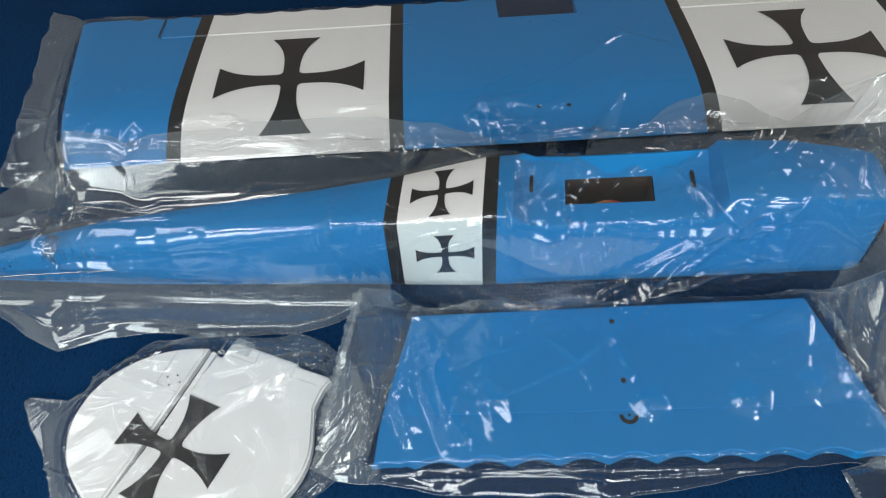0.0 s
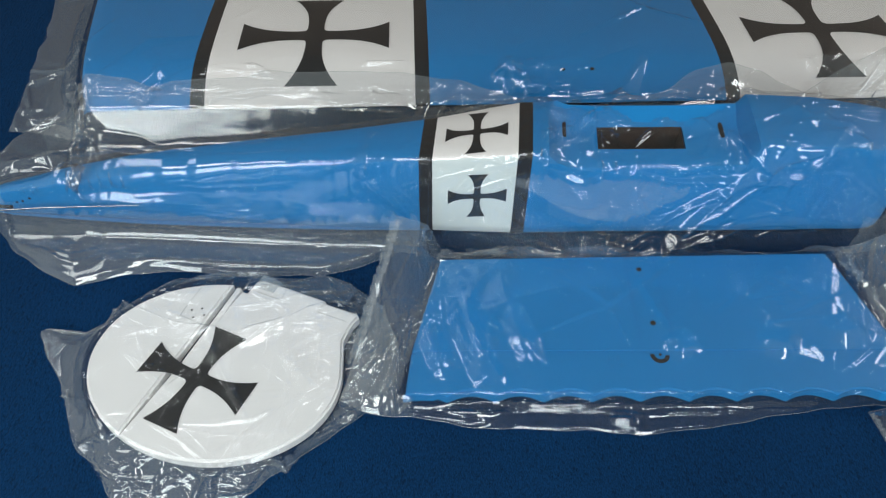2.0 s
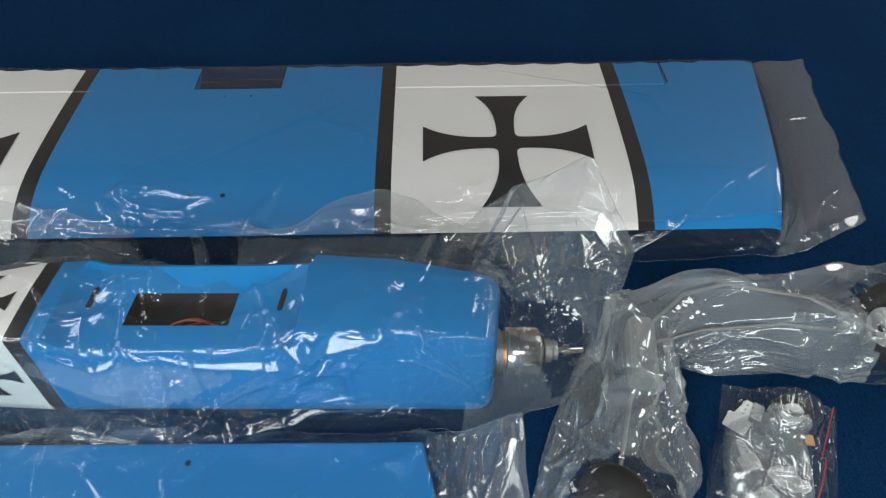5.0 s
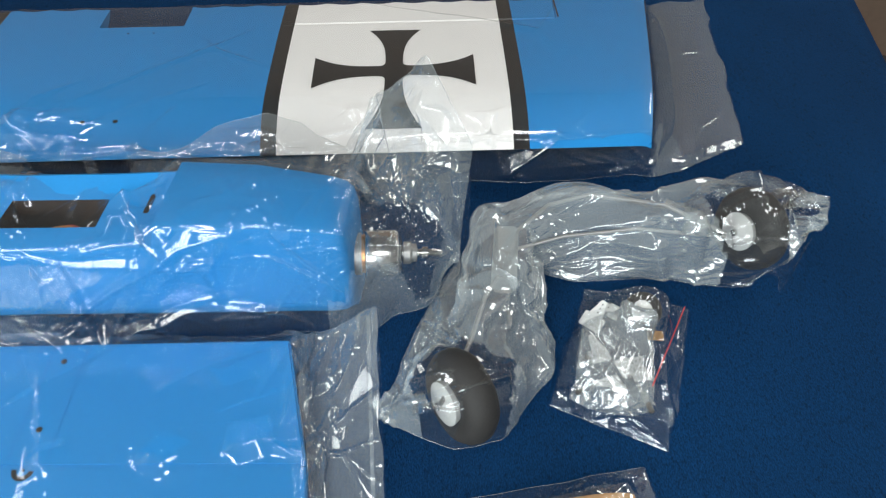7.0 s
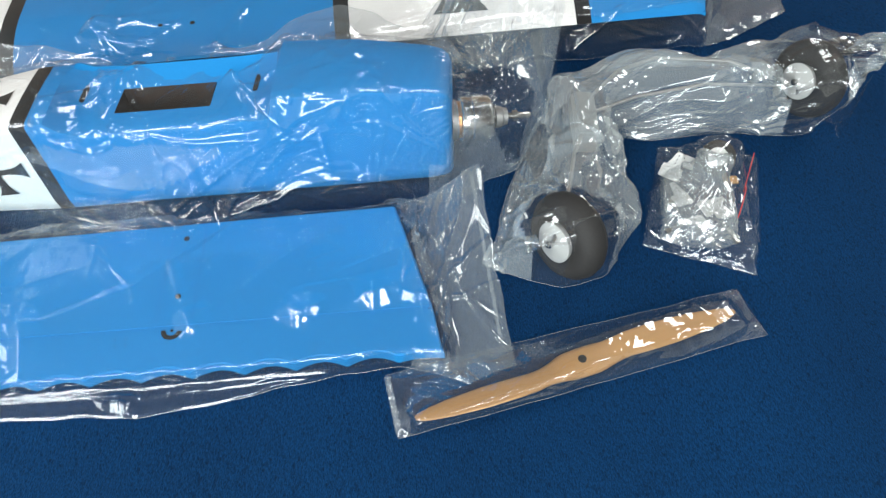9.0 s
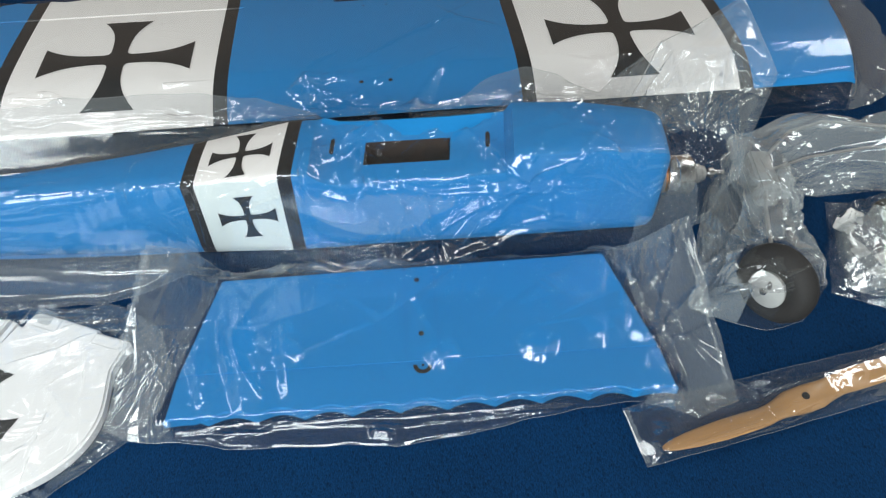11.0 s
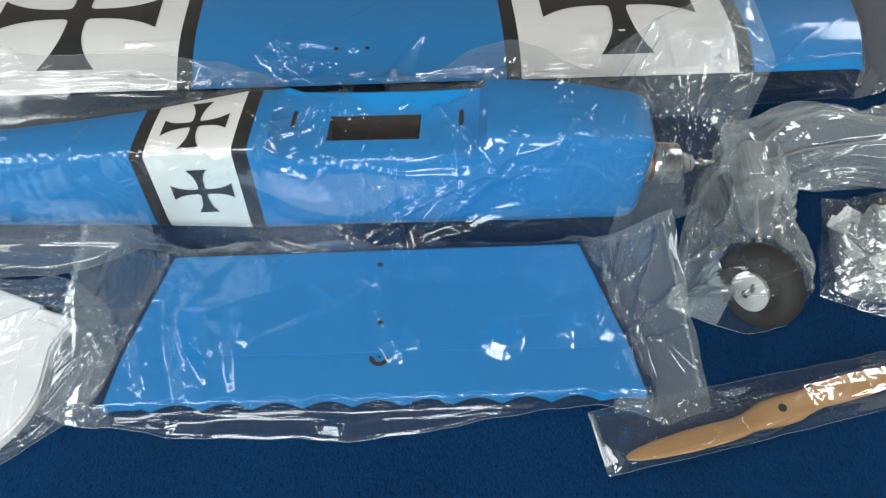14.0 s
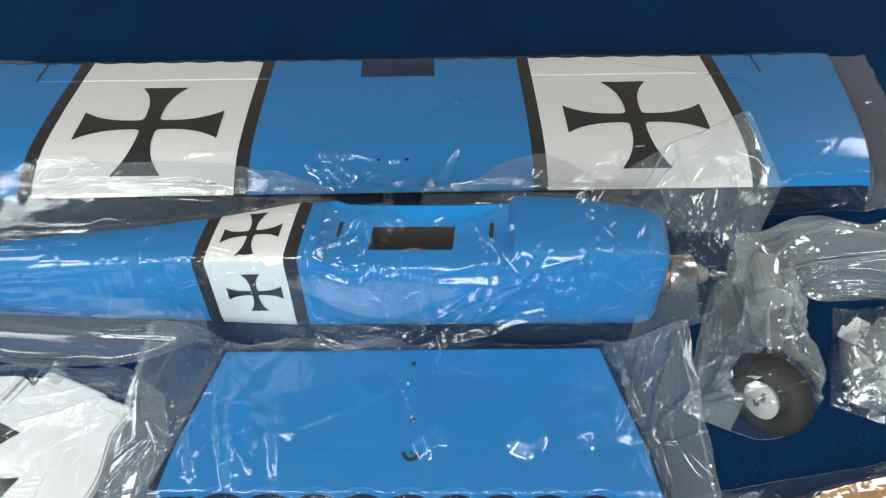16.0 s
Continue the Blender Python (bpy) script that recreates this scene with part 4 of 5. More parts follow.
def propeller():
    ob = thing("propeller", P_MID[0], P_MID[1], 0.004, "pale varnished beech two-blade propeller in a clear sleeve", "propeller")
    ob.rotation_euler = (0, 0, P_TURN)
    ss = np.linspace(-1, 1, 97)
    ring = 18
    verts, faces = [], []
    for s in ss:
        a = abs(s)
        chord = np.interp(a, [0, 0.09, 0.16, 0.25, 0.4, 0.6, 0.8, 0.92, 0.97, 1], [0.027, 0.0262, 0.0225, 0.0210, 0.0228, 0.0225, 0.0180, 0.0125, 0.0085, 0.004])
        thick = np.interp(a, [0, 0.1, 0.2, 0.5, 1], [0.012, 0.0118, 0.008, 0.0045, 0.0022])
        twist = math.copysign(radians(np.interp(a, [0, 0.1, 0.22, 0.5, 1], [0, 6, 22, 15, 8])), s)
        lead = math.copysign(float(np.interp(a, [0, 0.12, 0.3, 1], [0, 0.0, 0.0035, 0.001])), s)
        for k in range(ring):
            t = 2 * math.pi * k / ring
            cx = chord / 2 * math.copysign(abs(math.cos(t)) ** 0.85, math.cos(t))
            cz = thick / 2 * math.copysign(abs(math.sin(t)) ** 0.8, math.sin(t))
            y = cx * math.cos(twist) - cz * math.sin(twist)
            z = cx * math.sin(twist) + cz * math.cos(twist)
            verts.append((s * 0.1385, 0.93 * (lead + y), 0.0075 + z))
    for i in range(len(ss) - 1):
        for k in range(ring):
            q = (k + 1) % ring
            faces.append((i * ring + k, i * ring + q, (i + 1) * ring + q, (i + 1) * ring + k))
    faces.append(tuple(range(ring)))
    faces.append(tuple((len(ss) - 1) * ring + k for k in range(ring)))
    part("blade", mesh_of("blade", verts, faces, WOOD, sharp=50), ob)
    hole = part("shaft_hole", lathe("shaft_hole", [(0.0034, 0.006), (0.0034, 0.0142), (0.0024, 0.0143), (0, 0.0138)], DARK, 20), ob)
    return ob


def prop_over(x, y):
    c, s = math.cos(P_TURN), math.sin(P_TURN)
    a, b = (x - P_MID[0]) * c + (y - P_MID[1]) * s, -(x - P_MID[0]) * s + (y - P_MID[1]) * c
    return np.where((np.abs(a) < 0.138) & (np.abs(b) < 0.012), np.interp(np.abs(a), [0, 0.02, 0.05, 0.138], [0.0140, 0.0135, 0.0110, 0.0085]) + np.where(a > 0, 0.04, 0.25) * np.clip(a / 0.04, -1, 1) * b, 0.0)


# ---- landing gear and small parts ----
def gear():
    ob = thing("landing_gear", 0.6, 0.6, 0.004, "wire landing gear with two black foam wheels, in a crumpled bag", "landing gear")
    places = (((0.5417, 0.4738, 0.0420), (-0.78, -0.58, 0.18)), ((0.7970, 0.6730, 0.0420), (-0.85, -0.48, 0.21)))
    for (x, y, z), axis in places:
        m = Matrix.Translation((x, y, z)) @ Vector(axis).to_track_quat("Z", "Y").to_matrix().to_4x4()
        w = new("wheel", lathe("wheel", [(0.013, -0.0125), (0.026, -0.0145), (0.033, -0.0125), (0.0378, -0.006), (0.0390, 0.0), (0.0378, 0.006), (0.033, 0.0125), (0.026, 0.0145), (0.0185, 0.0135), (0.0165, 0.0115)], RUBBER, 48))
        under(w, ob)
        w.matrix_basis = m
        part("hub", lathe("hub", [(0.0, 0.0095), (0.0160, 0.0105), (0.0178, 0.0150), (0.0180, 0.0172), (0.0165, 0.0180), (0.006, 0.0192), (0.0045, 0.0205), (0.0, 0.0205)], HUB, 36), w, "grey-white plastic hub disc")
        part("axle_nut", lathe("axle_nut", [(0.0034, 0.020), (0.0034, 0.0228), (0.0018, 0.0235), (0.0018, 0.025), (0, 0.025)], STEEL, 16), w)
    under(new("mount_block", box("mount_block", 0.559, 0.582, 0.595, 0.659, 0.018, 0.044, GREY_NYLON, 0.003)), ob)
    under(new("strut", rod("strut", [(0.5656, 0.6005, 0.040), (0.5549, 0.5693, 0.046), (0.5463, 0.5244, 0.050), (0.5362, 0.4815, 0.056), (0.5262, 0.4575, 0.054)], 0.0019, ALU)), ob)
    under(new("strut", rod("strut", [(0.5763, 0.6494, 0.040), (0.609, 0.683, 0.048), (0.6464, 0.6931, 0.055), (0.7157, 0.682, 0.058), (0.768, 0.652, 0.055)], 0.0019, ALU)), ob)
    under(new("strut", rod("strut", [(0.5783, 0.6346, 0.036), (0.6231, 0.6475, 0.044), (0.6881, 0.653, 0.054), (0.768, 0.650, 0.053)], 0.0015, ALU)), ob)
    return ob


def gear_over(x, y):
    z = np.zeros_like(x)
    for cx, cy, r, top in ((0.544, 0.477, 0.039, 0.069), (0.793, 0.674, 0.042, 0.076)):
        d = np.hypot(x - cx, y - cy)
        z = np.maximum(z, np.where(d < r, top - 0.022 * (d / r) ** 2, 0))
    z = np.maximum(z, np.where((np.abs(x - 0.571) < 0.014) & (np.abs(y - 0.627) < 0.034), 0.046, 0))
    for (ax, ay, az), (bx, by, bz) in (((0.5657, 0.6002, 0.044), (0.5464, 0.524, 0.054)), ((0.5464, 0.524, 0.054), (0.5322, 0.4729, 0.054)), ((0.5765, 0.6491, 0.044), (0.6091, 0.6826, 0.052)), ((0.6091, 0.6826, 0.052), (0.6465, 0.6927, 0.059)), ((0.6465, 0.6927, 0.059), (0.7155, 0.6649, 0.062)), ((0.7158, 0.664, 0.070), (0.7537, 0.6222, 0.080))):
        dx, dy = bx - ax, by - ay
        t = np.clip(((x - ax) * dx + (y - ay) * dy) / (dx * dx + dy * dy), 0, 1)
        d = np.hypot(x - ax - t * dx, y - ay - t * dy)
        z = np.maximum(z, np.where(d < 0.006, az + t * (bz - az), 0))
    return z


def small_parts():
    tw = thing("tail_wheel", 0.6938, 0.5841, 0.006, "small black rubber tail wheel with a white hub", "tail wheel")
    m = pose(0, 0, 0.016, 34, -18, 0)
    for name, prof, mat in (("tyre", [(0.006, -0.0055), (0.013, -0.006), (0.0165, -0.003), (0.0168, 0.0), (0.0165, 0.003), (0.013, 0.006), (0.0085, 0.0055)], RUBBER), ("hub", [(0.0, 0.0035), (0.0085, 0.0045), (0.009, 0.006), (0.004, 0.007), (0.0, 0.0072)], NYLON), ("axle", [(0.002, 0.006), (0.002, 0.011), (0.0, 0.011)], STEEL)):
        part(name, lathe(name, prof, mat, 28), tw).matrix_local = m
    rng = random.Random(5)
    # control horns: a pierced triangular plate on a foot
    def horn(x, y, turn, size):
        ob = thing("control_horn", x, y, 0.004, "small white nylon control horn with pivot holes", "control horn", "horns in the parts bag")
        ob.rotation_euler = (radians(rng.uniform(-20, 20)), radians(rng.uniform(-15, 15)), radians(turn))
        part("foot", box("foot", -size * 0.5, size * 0.5, -size * 0.35, size * 0.35, 0.004, 0.0062, NYLON, 0.0006), ob)
        me = slab("blade", [(-size * 0.4, 0.0), (size * 0.4, 0.0), (size * 0.16, size * 1.1), (-size * 0.1, size * 1.1)], 0.006, 0.0082, NYLON, 0.0005)
        part("blade", me, ob)
        for k in range(3):
            part("pivot_hole", lathe("pivot_hole", [(0.0007, 0.0080), (0.0007, 0.0085), (0, 0.0085)], DARK, 10), ob).location = (0.02 * size, size * (0.45 + 0.22 * k), 0)
    horn(0.6554, 0.5428, 25, 0.018)
    horn(0.6771, 0.5341, -60, 0.016)
    horn(0.668, 0.5146, 110, 0.017)
    horn(0.6914, 0.5236, 10, 0.016)
    horn(0.6517, 0.5798, -30, 0.020)
    horn(0.67, 0.5922, 70, 0.014)
    clip = thing("metal_bracket", 0.7064, 0.5686, 0.004, "small folded brass bracket in the parts bag", "bracket")
    part("plate", box("plate", -0.007, 0.007, -0.005, 0.005, 0.003, 0.0045, BRASS, 0.0005), clip)
    part("flange", box("flange", -0.007, -0.0055, -0.005, 0.005, 0.0045, 0.012, BRASS, 0.0005), clip)
    for k in range(6):
        x, y, a = rng.uniform(0.636, 0.700), rng.uniform(0.498, 0.554), rng.uniform(0, 180)
        sc = thing("screw", x, y, 0.006, "small bright steel screw in the parts bag", "screw", "screws in the parts bag")
        sc.rotation_euler = (radians(90), 0, radians(a))
        part("head", lathe("head", [(0.0, -0.001), (0.0026, -0.0008), (0.0028, 0.0008), (0.0012, 0.0012)], STEEL, 14), sc)
        part("shank", lathe("shank", [(0.0012, 0.001), (0.0012, 0.012), (0.0, 0.014)], STEEL, 10), sc)
    for k in range(2):
        ob = thing("pushrod_clevis", 0.645 + 0.047 * k, 0.509 - 0.008 * k, 0.005, "short steel clevis for a pushrod", "clevis", "clevises in the parts bag")
        ob.rotation_euler = (0, 0, radians(30 + 80 * k))
        part("fork", box("fork", -0.012, 0.004, -0.0022, 0.0022, 0.003, 0.0065, STEEL, 0.0006), ob)
        part("sleeve", rod("sleeve", [(0.004, 0, 0.0048), (0.015, 0, 0.0048)], 0.0017, STEEL), ob)


def parts_over(x, y):
    d = np.hypot((x - 0.671) / 0.043, (y - 0.539) / 0.050)
    z = np.where(d < 1, np.minimum(0.028 * np.sqrt(np.clip(1 - d * d, 0, 1)) + 0.002, 0.021), 0)
    d2 = np.hypot(x - 0.694, y - 0.584) / 0.018
    return np.maximum(z, np.where(d2 < 1, 0.034, 0))


wing()
fuselage()
tailplane()
fin()
propeller()
gear()
small_parts()


# ---- the bags ----
def bag(name, label, near, far, n, m, over, rest, sag, mat, seed, back=True, **kw):
    mid = np.array([q[:2] for q in near + far]).mean(axis=0)
    ob = thing(name, float(mid[0]), float(mid[1]), 0.002, label, "plastic bag", "clear plastic bags")
    me, edges = film_sheet("upper_film", near, far, n, m, over, rest, sag, mat, seed, **kw)
    under(new("upper_film", me), ob)
    for line in edges:
        under(new("rim", rod("rim", line[::4].tolist(), 0.00028, SEAM, 5)), ob)
    if back:
        under(new("lower_film", flat_sheet("lower_film", near, far, 60, 30, 0.0010, FILM_BACK, seed + 1)), ob)
    return ob


def seam(ob, a, b, width, name="seam", over=None, mat=None, crease=0.0012, lean=0.0):
    """A sealed strip along the edge of a bag, between two points."""
    a, b = Vector(a), Vector(b)
    n = 48
    s = (b - a).normalized().cross(Vector((0, 0, 1))).normalized() * width / 2
    verts = []
    for i in range(n + 1):
        p = a.lerp(b, i / n)
        h = p.z + crease * (math.sin(i * 1.7) + 0.6 * math.sin(i * 0.63 + 1))
        if over is not None:
            h += float(over(np.array([p.x]), np.array([p.y]))[0])
        verts += [(p.x + s.x, p.y + s.y, h - lean), (p.x - s.x, p.y - s.y, h + 0.0006 + lean)]
    faces = [(2 * i, 2 * i + 1, 2 * i + 3, 2 * i + 2) for i in range(n)]
    return under(new(name, mesh_of(name, verts, faces, mat or SEAM)), ob)


def bags():
    # wing bag: edge along the nose of the wing and along its tail
    near = [(-0.5103, 0.659), (-0.4173, 0.6521), (-0.2726, 0.6673), (-0.0622, 0.687), (0.1936, 0.7094), (0.3915, 0.7364), (0.5645, 0.7614), (0.6773, 0.779), (0.7559, 0.7907), (0.8324, 0.8433)]
    far = [(-0.5892, 1.0171), (-0.4781, 0.9722), (-0.3121, 0.9833), (-0.0805, 1.0108), (0.1781, 1.0339), (0.3803, 1.0549), (0.5587, 1.0735), (0.6754, 1.0913), (0.7523, 1.1285), (0.8269, 1.1458)]
    bag("wing_bag", "large clear plastic bag drawn smoothly round the wing", near, far, 280, 74, wing_over, flat_rest, 0.8, FILM, 11, loose=FILM_LOOSE, size=0.11, aspect=2.2, way=0.1, height=0.008, small=0.0, touch=0.9, fold_count=70, fold_length=0.16, fold_width=0.004, fold_height=0.007, ragged=0.005, spread=1.4, busy=0.2, lines=0.4,
        extra=[(14, 0.07, 0.005, 0.010, 1.2, 2.2, lambda x, y: (x < -0.36) | ((x > 0.68) & (y < 0.84))), (60, 0.06, 0.010, 0.028, 0.3, 2.6, lambda x, y: (wing_local(x, y)[1] < 0.735))])
    # fuselage bag, lying over the nose of the wing; its mouth stands up beyond the motor
    near = [(-0.4543, 0.5114), (-0.409, 0.4751), (-0.3369, 0.4403), (-0.2679, 0.4636), (-0.104, 0.4731), (-0.0285, 0.5096), (0.0131, 0.5045), (0.1073, 0.5034), (0.1779, 0.5035), (0.2162, 0.5199), (0.2997, 0.5365), (0.3812, 0.5475), (0.4158, 0.5513), (0.4492, 0.556), (0.5012, 0.5833, 0.012), (0.5305, 0.5999, 0.060)]
    far = [(-0.5075, 0.5991), (-0.4965, 0.6453), (-0.4678, 0.6832), (-0.3267, 0.6748), (-0.1893, 0.703), (-0.074, 0.7147), (0.0093, 0.7145), (0.0923, 0.7008), (0.1634, 0.7063), (0.2432, 0.7268), (0.3155, 0.7673), (0.3753, 0.7517), (0.4252, 0.731, 0.095), (0.4658, 0.692, 0.165), (0.5001, 0.6551, 0.228), (0.5378, 0.6201, 0.172)]
    hem = [(-0.0017, 0.5123), (0.1008, 0.5123), (0.1815, 0.5135), (0.2407, 0.5301), (0.3288, 0.5445), (0.4061, 0.5543)]
    def over(x, y):
        z = np.maximum(fus_over(x, y), np.maximum(wing_over(x, y) + 0.003 * (wing_over(x, y) > 0), np.where(np.hypot((x - 0.471) / 0.04, (y - 0.597) / 0.02) < 1, 0.094, 0)))
        roll = np.interp(x, [h[0] for h in hem], [h[1] for h in hem])
        return np.maximum(z, np.where((np.abs(y - roll) < 0.004) & (x > -0.01) & (x < 0.42), 0.022, 0))
    def rest(x, y):
        return wing_over(x, y) + 0.004 * (wing_over(x, y) > 0)
    # creases fanning out from the tail, and those over the wing saddle and the nose
    tail, rng = [], random.Random(8)
    for k in range(14):
        x0, x1 = -0.41 + 0.10 * rng.random(), -0.20 + 0.17 * rng.random()
        ends = []
        for x, q in ((x0, 0.25 + 0.5 * rng.random()), (x1, 0.05 + 0.9 * (k + 0.5) / 14)):
            a, c, low, top = fus_at(x)
            ends.append((x, a, low + 2 * q * (top - low)) if q < 0.5 else (x, a + (2 * q - 1) * (c - a), top))
        tail.append((*ends, 0.004 + 0.005 * rng.random(), 0.003 + 0.005 * rng.random()))
    tail += [((-0.0517, 0.5542, 0.114), (-0.0639, 0.5178, 0.095), 0.008, 0.010), ((-0.0639, 0.5178, 0.095), (-0.0234, 0.5181, 0.055), 0.006, 0.008)]
    nose = [((0.1167, 0.5648, 0.117), (0.1419, 0.5293, 0.090), 0.006, 0.010), ((0.1344, 0.6195, 0.112), (0.147, 0.5402, 0.111), 0.007, 0.014), ((0.1441, 0.6296, 0.112), (0.181, 0.5946, 0.111), 0.008, 0.012),
            ((0.098, 0.5243, 0.071), (0.171, 0.5327, 0.054), 0.004, 0.006), ((0.2593, 0.5418, 0.048), (0.3226, 0.5462, 0.102), 0.007, 0.011),
            ((0.287, 0.5432, 0.090), (0.319, 0.5572, 0.134), 0.006, 0.010), ((0.3326, 0.5618, 0.134), (0.4156, 0.5539, 0.105), 0.005, 0.008), ((0.2183, 0.5365, 0.108), (0.2726, 0.5487, 0.112), 0.004, 0.007)]
    nose += [((0.2226, 0.5576, 0.111), (0.2627, 0.6013, 0.112), 0.006, 0.008), ((0.2135, 0.6103, 0.111), (0.2154, 0.5627, 0.111), 0.005, 0.007), ((0.2851, 0.658, 0.10), (0.2876, 0.5988, 0.113), 0.005, 0.010),
             ((0.1709, 0.5338, 0.049), (0.3578, 0.5526, 0.039), 0.004, 0.006), ((0.2159, 0.7149, 0.056), (0.3123, 0.7309, 0.060), 0.008, 0.012), ((0.3451, 0.5486, 0.105), (0.365, 0.5539, 0.134), 0.008, 0.010)]
    nose = [(a, b, 1.25 * wide, 0.8 * tall) for a, b, wide, tall in nose]
    for peak, ends in (((0.150, 0.5880, 0.112), ((0.120, 0.575), (0.138, 0.545), (0.158, 0.540), (0.176, 0.562), (0.184, 0.590))), ((0.262, 0.5750, 0.113), ((0.232, 0.562), (0.250, 0.548), (0.282, 0.560), (0.246, 0.602))), ((0.350, 0.5800, 0.135), ((0.318, 0.570), (0.388, 0.572), (0.366, 0.604), (0.330, 0.606)))):
        nose += [(peak, (x, y, peak[2]), 0.0042, 0.0060) for x, y in ends]
    bag("fuselage_bag", "long clear plastic bag crumpled round the fuselage and motor", near, far, 380, 130, over, rest, 1.5, FILM_THIN, 23, size=0.06, aspect=2.2, way=0.05, height=0.012, small=0.0, touch=0.8, fold_count=34, fold_length=0.11, fold_width=0.006, fold_height=0.012, spread=2.6, ease=1, lines=2.5, pleats=tail + nose, loose=FILM_LOOSE,
        drawn=lambda x, y: x < -0.03,
        bunch=lambda x, y: np.where(x < -0.02, 0.8, np.where((x > 0.44) & (x < 0.50), 0.5, 1.0)),
        cap=lambda x, y: np.where((x > -0.42) & (x < 0.0) & (y < 0.508 + 0.031 * (x + 0.4)), 0.010 + 0.1 * np.exp(-(0.508 + 0.031 * (x + 0.4) - y) / 0.005), 1.0),
        extra=[(16, 0.26, 0.009, 0.009, 0.10, 0.5, lambda x, y: x < -0.03), (16, 0.10, 0.006, 0.014, 0.6, 2.8, lambda x, y: (x > 0.10) & (x < 0.44)), (22, 0.10, 0.009, 0.016, 0.9, 2.4, lambda x, y: (x > 0.42) | ((x < -0.24) & (y > 0.57)))])
    # tailplane bag, its ends standing up
    near = [(-0.0616, 0.3335, 0.006), (-0.0393, 0.3244, 0.004), (0.0071, 0.3231), (0.0949, 0.3242), (0.1733, 0.3234), (0.2771, 0.3421), (0.3975, 0.3732), (0.4298, 0.3693), (0.4536, 0.3566), (0.4953, 0.3699)]
    far = [(-0.0195, 0.4504, 0.118), (-0.0015, 0.4672, 0.088), (0.0097, 0.4997, 0.022), (0.0906, 0.5111), (0.1712, 0.5194), (0.2703, 0.5323), (0.3947, 0.5464), (0.4281, 0.5445, 0.026), (0.4508, 0.5416, 0.050), (0.4655, 0.5393, 0.064)]
    over = quad_over(list(ST), S_TOP)
    creases = [((0.0209, 0.4797, 0.02), (0.0521, 0.3812, 0.02), 0.006, 0.008), ((0.0736, 0.4476, 0.02), (0.1034, 0.3488, 0.02), 0.006, 0.007), ((0.0336, 0.4267, 0.02), (0.0631, 0.3428, 0.02), 0.006, 0.008),
               ((0.2199, 0.4131, 0.02), (0.2348, 0.3867, 0.02), 0.007, 0.010), ((0.2975, 0.4148, 0.02), (0.331, 0.4022, 0.02), 0.008, 0.012), ((0.3622, 0.4198, 0.02), (0.3992, 0.4335, 0.02), 0.008, 0.012), ((0.1872, 0.4843, 0.02), (0.2211, 0.4082, 0.02), 0.003, 0.003)]
    creases += [((0.0007, 0.41, 0.03), (0.0312, 0.3468, 0.02), 0.005, 0.009), ((0.0851, 0.3445, 0.008), (0.0284, 0.3318, 0.004), 0.005, 0.008), ((0.1669, 0.3369, 0.004), (0.1909, 0.3335, 0.004), 0.004, 0.008), ((0.0579, 0.3358, 0.004), (0.3921, 0.3652, 0.004), 0.002, 0.002)]
    rng = random.Random(12)
    for k in range(11):
        x0, x1 = 0.004 + 0.0035 * k, -0.006 + 0.012 * k + 0.01 * rng.random()
        y0, y1 = 0.476 - 0.012 * k * rng.random(), 0.345 + 0.05 * rng.random() ** 2
        creases.append(((x0, y0, 0.03), (x1, y1, 0.02), 0.003 + 0.004 * rng.random(), 0.002 + 0.004 * rng.random()))
    b = bag("tailplane_bag", "clear plastic bag with sealed ends round the tailplane", near, far, 230, 92, over, flat_rest, 5.0, FILM, 37, size=0.07, aspect=2.2, way=radians(75), height=0.011, small=0.0, touch=0.22, busy=0.7, fold_count=34, fold_length=0.10, fold_width=0.005, fold_height=0.010, spread=2.2, pleats=creases, loose=FILM_LOOSE, wrap=lambda x, y: (over(x, y) > 0) | ((x > 0.0) & (x < 0.41) & (y < 0.3405 + 0.0875 * x)),
        cap=lambda x, y: np.where((x > 0.0) & (x < 0.42) & (y < 0.337 + 0.0875 * x), 0.0035 + 0.018 * np.exp(-(0.3365 + 0.0875 * x - y) / 0.003), 1.0),
        extra=[(10, 0.12, 0.005, 0.010, 1.45, 0.9, lambda x, y: x < 0.005), (20, 0.12, 0.005, 0.013, 1.4, 0.8, lambda x, y: x > 0.40)],
        bunch=lambda x, y: np.where((y < 0.348 + 0.085 * x) & (x > 0.0) & (x < 0.41), 0.1, 1.0))
    seam(b, (0.4832, 0.3864, 0.012), (0.4597, 0.534, 0.056), 0.003)
    seam(b, (-0.0226, 0.4472, 0.112), (-0.0517, 0.3604, 0.032), 0.010, crease=0.003, lean=0.003)
    # fin bag
    near = [(-0.3504, 0.3817), (-0.316, 0.3421), (-0.2731, 0.28), (-0.2246, 0.2333), (-0.1711, 0.2284), (-0.1327, 0.2434), (-0.0943, 0.2742), (-0.0387, 0.3303), (-0.0187, 0.367)]
    far = [(-0.3462, 0.386), (-0.3041, 0.3879), (-0.2694, 0.4264), (-0.2387, 0.4574), (-0.1774, 0.4646), (-0.1269, 0.4683), (-0.0765, 0.4678), (-0.0398, 0.4395), (-0.0169, 0.395)]
    bag("fin_bag", "thin clear plastic bag loosely round the fin and rudder", near, far, 170, 110, fin_over, flat_rest, 0.8, FILM, 41, loose=FILM_LOOSE, size=0.05, aspect=1.8, way=0.6, height=0.012, small=0.0, touch=0.9, fold_count=44, fold_length=0.08, fold_width=0.005, fold_height=0.011, spread=2.6, busy=0.7,
        extra=[(18, 0.07, 0.007, 0.015, 0.8, 2.2, lambda x, y: x > -0.075), (12, 0.08, 0.004, 0.008, -0.4, 1.2, lambda x, y: y < 0.29)])
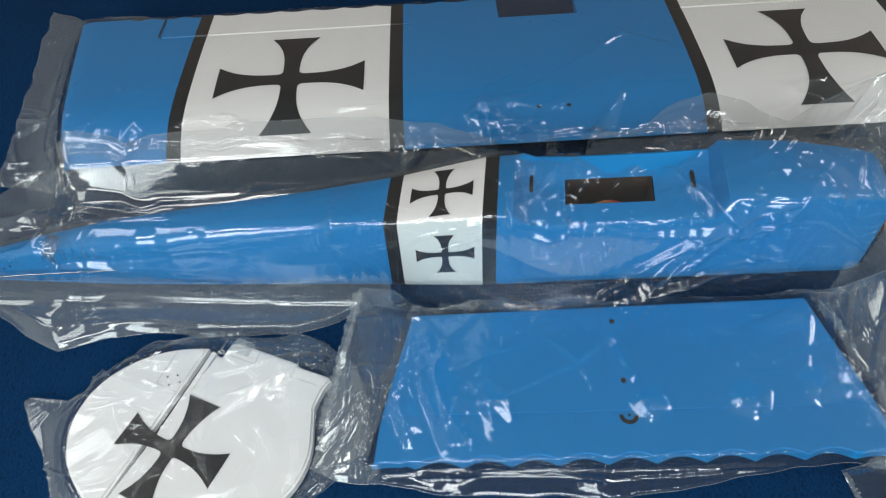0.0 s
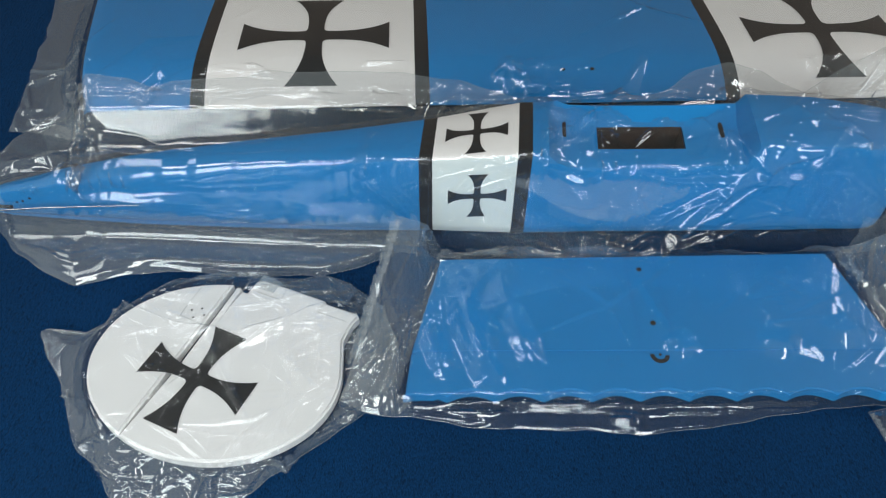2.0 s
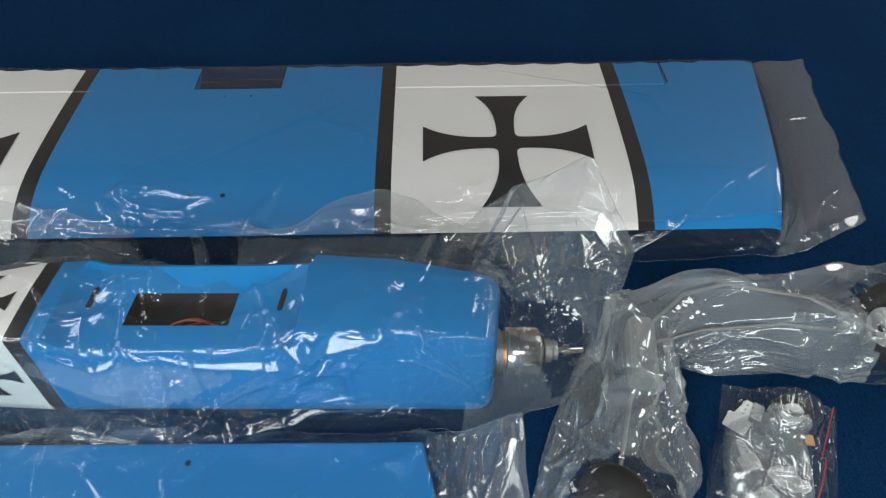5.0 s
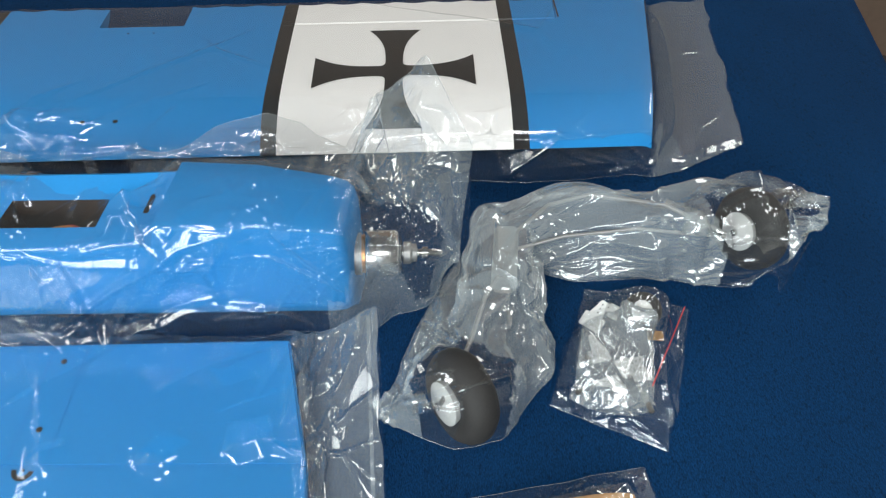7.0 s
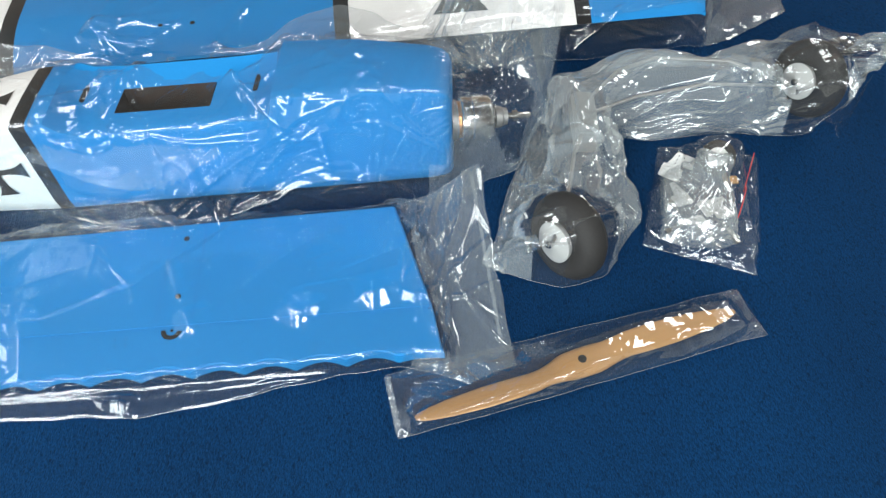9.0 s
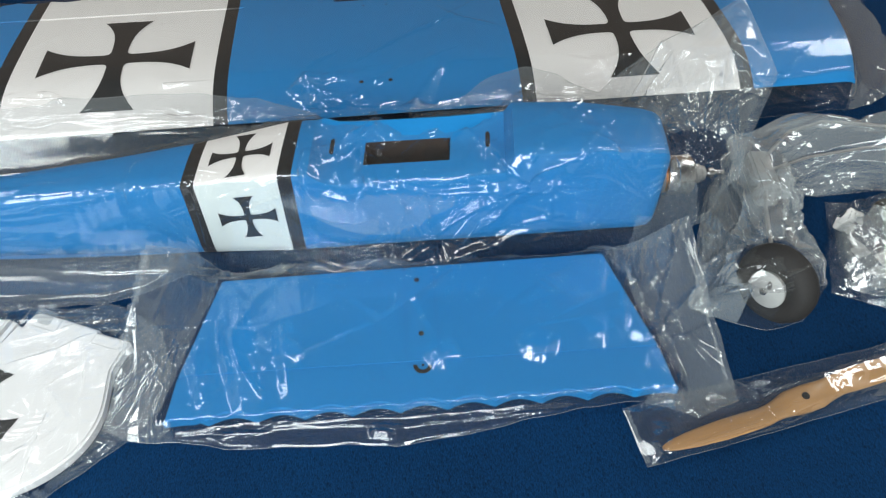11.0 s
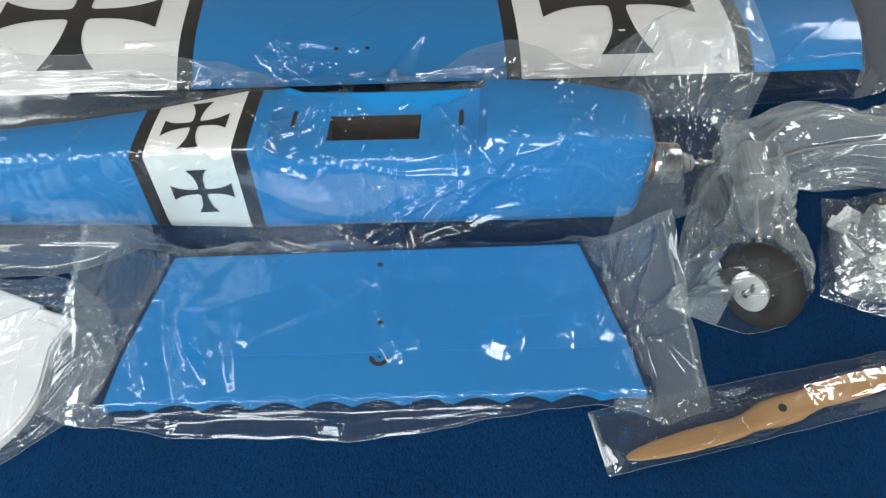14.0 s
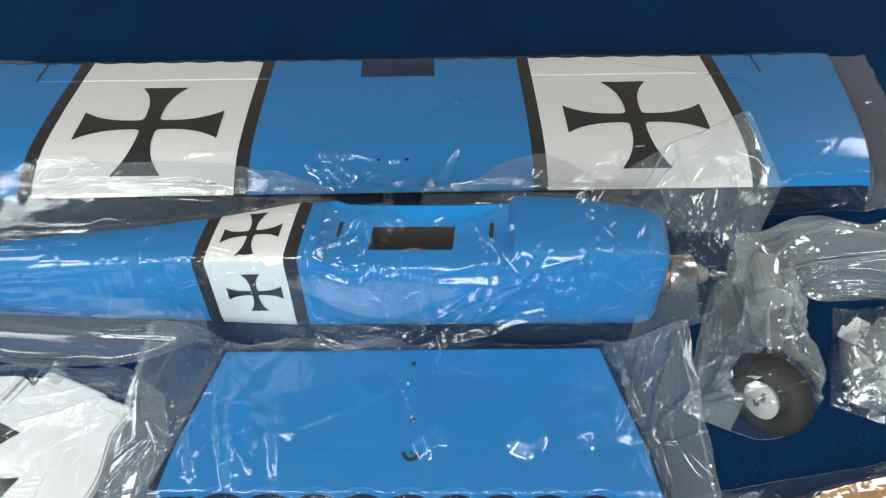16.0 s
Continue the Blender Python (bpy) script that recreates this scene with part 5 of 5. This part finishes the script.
    # propeller sleeve
    near = [(0.4031, 0.3085), (0.5142, 0.3436), (0.6229, 0.3771), (0.7019, 0.4015)]
    far = [(0.3892, 0.3625), (0.4948, 0.3932), (0.5956, 0.4206), (0.6872, 0.4461)]
    def puffed(x, y):
        a = (x - P_MID[0]) * math.cos(P_TURN) + (y - P_MID[1]) * math.sin(P_TURN)
        return prop_over(x, y) + np.where(prop_over(x, y) > 0, np.interp(a, [-0.138, -0.02, 0.02, 0.138], [0.0035, 0.003, 0.010, 0.0025]), 0.0)
    rng, silver = random.Random(3), []
    for k in range(11):
        x = 0.437 + 0.022 * k
        y = 0.307 + 0.318 * (x - 0.407) + 0.007 + 0.006 * rng.random()
        silver.append(((x, y, 0.004), (x + 0.03 + 0.03 * rng.random(), y + 0.010 + 0.008 * rng.random(), 0.004), 0.005, 0.0010 + 0.0012 * rng.random()))
    silver += [((0.586, 0.388, 0.012), (0.632, 0.400, 0.011), 0.006, 0.002), ((0.622, 0.402, 0.011), (0.668, 0.413, 0.010), 0.006, 0.002), ((0.604, 0.380, 0.006), (0.655, 0.399, 0.006), 0.005, 0.004)]
    b = bag("propeller_sleeve", "narrow clear sleeve sealed round the propeller", near, far, 150, 36, puffed, flat_rest, 0.3, FILM_SLEEVE, 53, pleats=silver, size=0.034, aspect=2.2, way=0.4, height=0.004, small=0.0, touch=0.8, fold_count=14, fold_length=0.05, fold_width=0.006, fold_height=0.002, ragged=0.001, spread=2.4,
        extra=[(20, 0.03, 0.005, 0.002, 0.6, 1.4, lambda x, y: (y - 0.307) < 0.31 * (x - 0.407) + 0.020), (9, 0.05, 0.008, 0.0018, 0.5, 1.2, lambda x, y: x > 0.555)])
    seam(b, (0.4036, 0.311, 0.0045), (0.3913, 0.3603, 0.0045), 0.005)
    # landing gear bag, bent in an L
    near = [(0.4709, 0.4707), (0.5011, 0.4615), (0.5357, 0.4492), (0.577, 0.4611), (0.615, 0.5223), (0.6204, 0.5589), (0.6009, 0.5773), (0.5959, 0.6395), (0.6404, 0.6282), (0.7153, 0.6398), (0.7933, 0.6355), (0.8201, 0.6401, 0.030), (0.8321, 0.6381, 0.075), (0.8294, 0.629, 0.105)]
    far = [(0.468, 0.4746), (0.4836, 0.4952), (0.4877, 0.5248), (0.4938, 0.5545), (0.5019, 0.5793), (0.51, 0.6051), (0.5236, 0.6389), (0.5552, 0.6786), (0.6215, 0.7256), (0.6884, 0.7521), (0.7647, 0.7597), (0.8143, 0.7318, 0.010), (0.8311, 0.6688, 0.075), (0.8265, 0.6363, 0.120)]
    bag("gear_bag", "thin clear plastic bag crumpled tightly round the landing gear", near, far, 220, 84, gear_over, flat_rest, 1.5, FILM_THIN, 67, loose=FILM_MILKY, wrap=lambda x, y: (np.hypot(x - 0.5425, y - 0.4735) < 0.036) | (np.hypot(x - 0.793, y - 0.672) < 0.041), size=0.055, aspect=2.0, way=0.0, height=0.017, small=0.0, touch=0.8, fold_count=34, fold_length=0.10, fold_width=0.008, fold_height=0.016, spread=1.8, lines=1.0, drawn=lambda x, y: np.where(np.hypot(x - 0.5425, y - 0.4735) < 0.045, 0.2, 0.55),
        extra=[(22, 0.14, 0.008, 0.015, 0.0, 0.5, lambda x, y: (x > 0.62) & (x < 0.80) | (y > 0.52) & (x < 0.62))])
    # zip bag of small parts, and the wrapped bundle in it
    near = [(0.6315, 0.5021), (0.6541, 0.4944), (0.6811, 0.4906), (0.6963, 0.4999)]
    far = [(0.6441, 0.5841), (0.6606, 0.5956), (0.6815, 0.5869), (0.7022, 0.5692)]
    bag("inner_bag", "small milky bag of white plastic fittings, crushed together", near, far, 70, 60, lambda x, y: 0.85 * parts_over(x, y), flat_rest, 0.5, FILM_INNER, 77, False, size=0.03, aspect=1.6, way=0.3, height=0.003, small=0.1, touch=1.0, fold_count=14, fold_length=0.03, fold_width=0.005, fold_height=0.006, spread=3.0)
    near = [(0.6142, 0.4946), (0.6451, 0.4849), (0.6766, 0.474), (0.7076, 0.461)]
    far = [(0.6478, 0.62), (0.6795, 0.6165), (0.7130, 0.6100), (0.7430, 0.6045)]
    b = bag("parts_bag", "small clear zip bag full of white plastic fittings, red line", near, far, 110, 110, parts_over, flat_rest, 0.3, FILM_THIN, 71, size=0.028, aspect=1.8, way=0.8, height=0.004, small=0.15, touch=1.0, fold_count=20, fold_length=0.05, fold_width=0.004, fold_height=0.006, ragged=0.003, spread=2.6)
    seam(b, (0.7345, 0.5990, 0.0125), (0.6940, 0.5040, 0.0125), 0.0009, "zip_line", parts_over, RED, 0.0006)


bags()
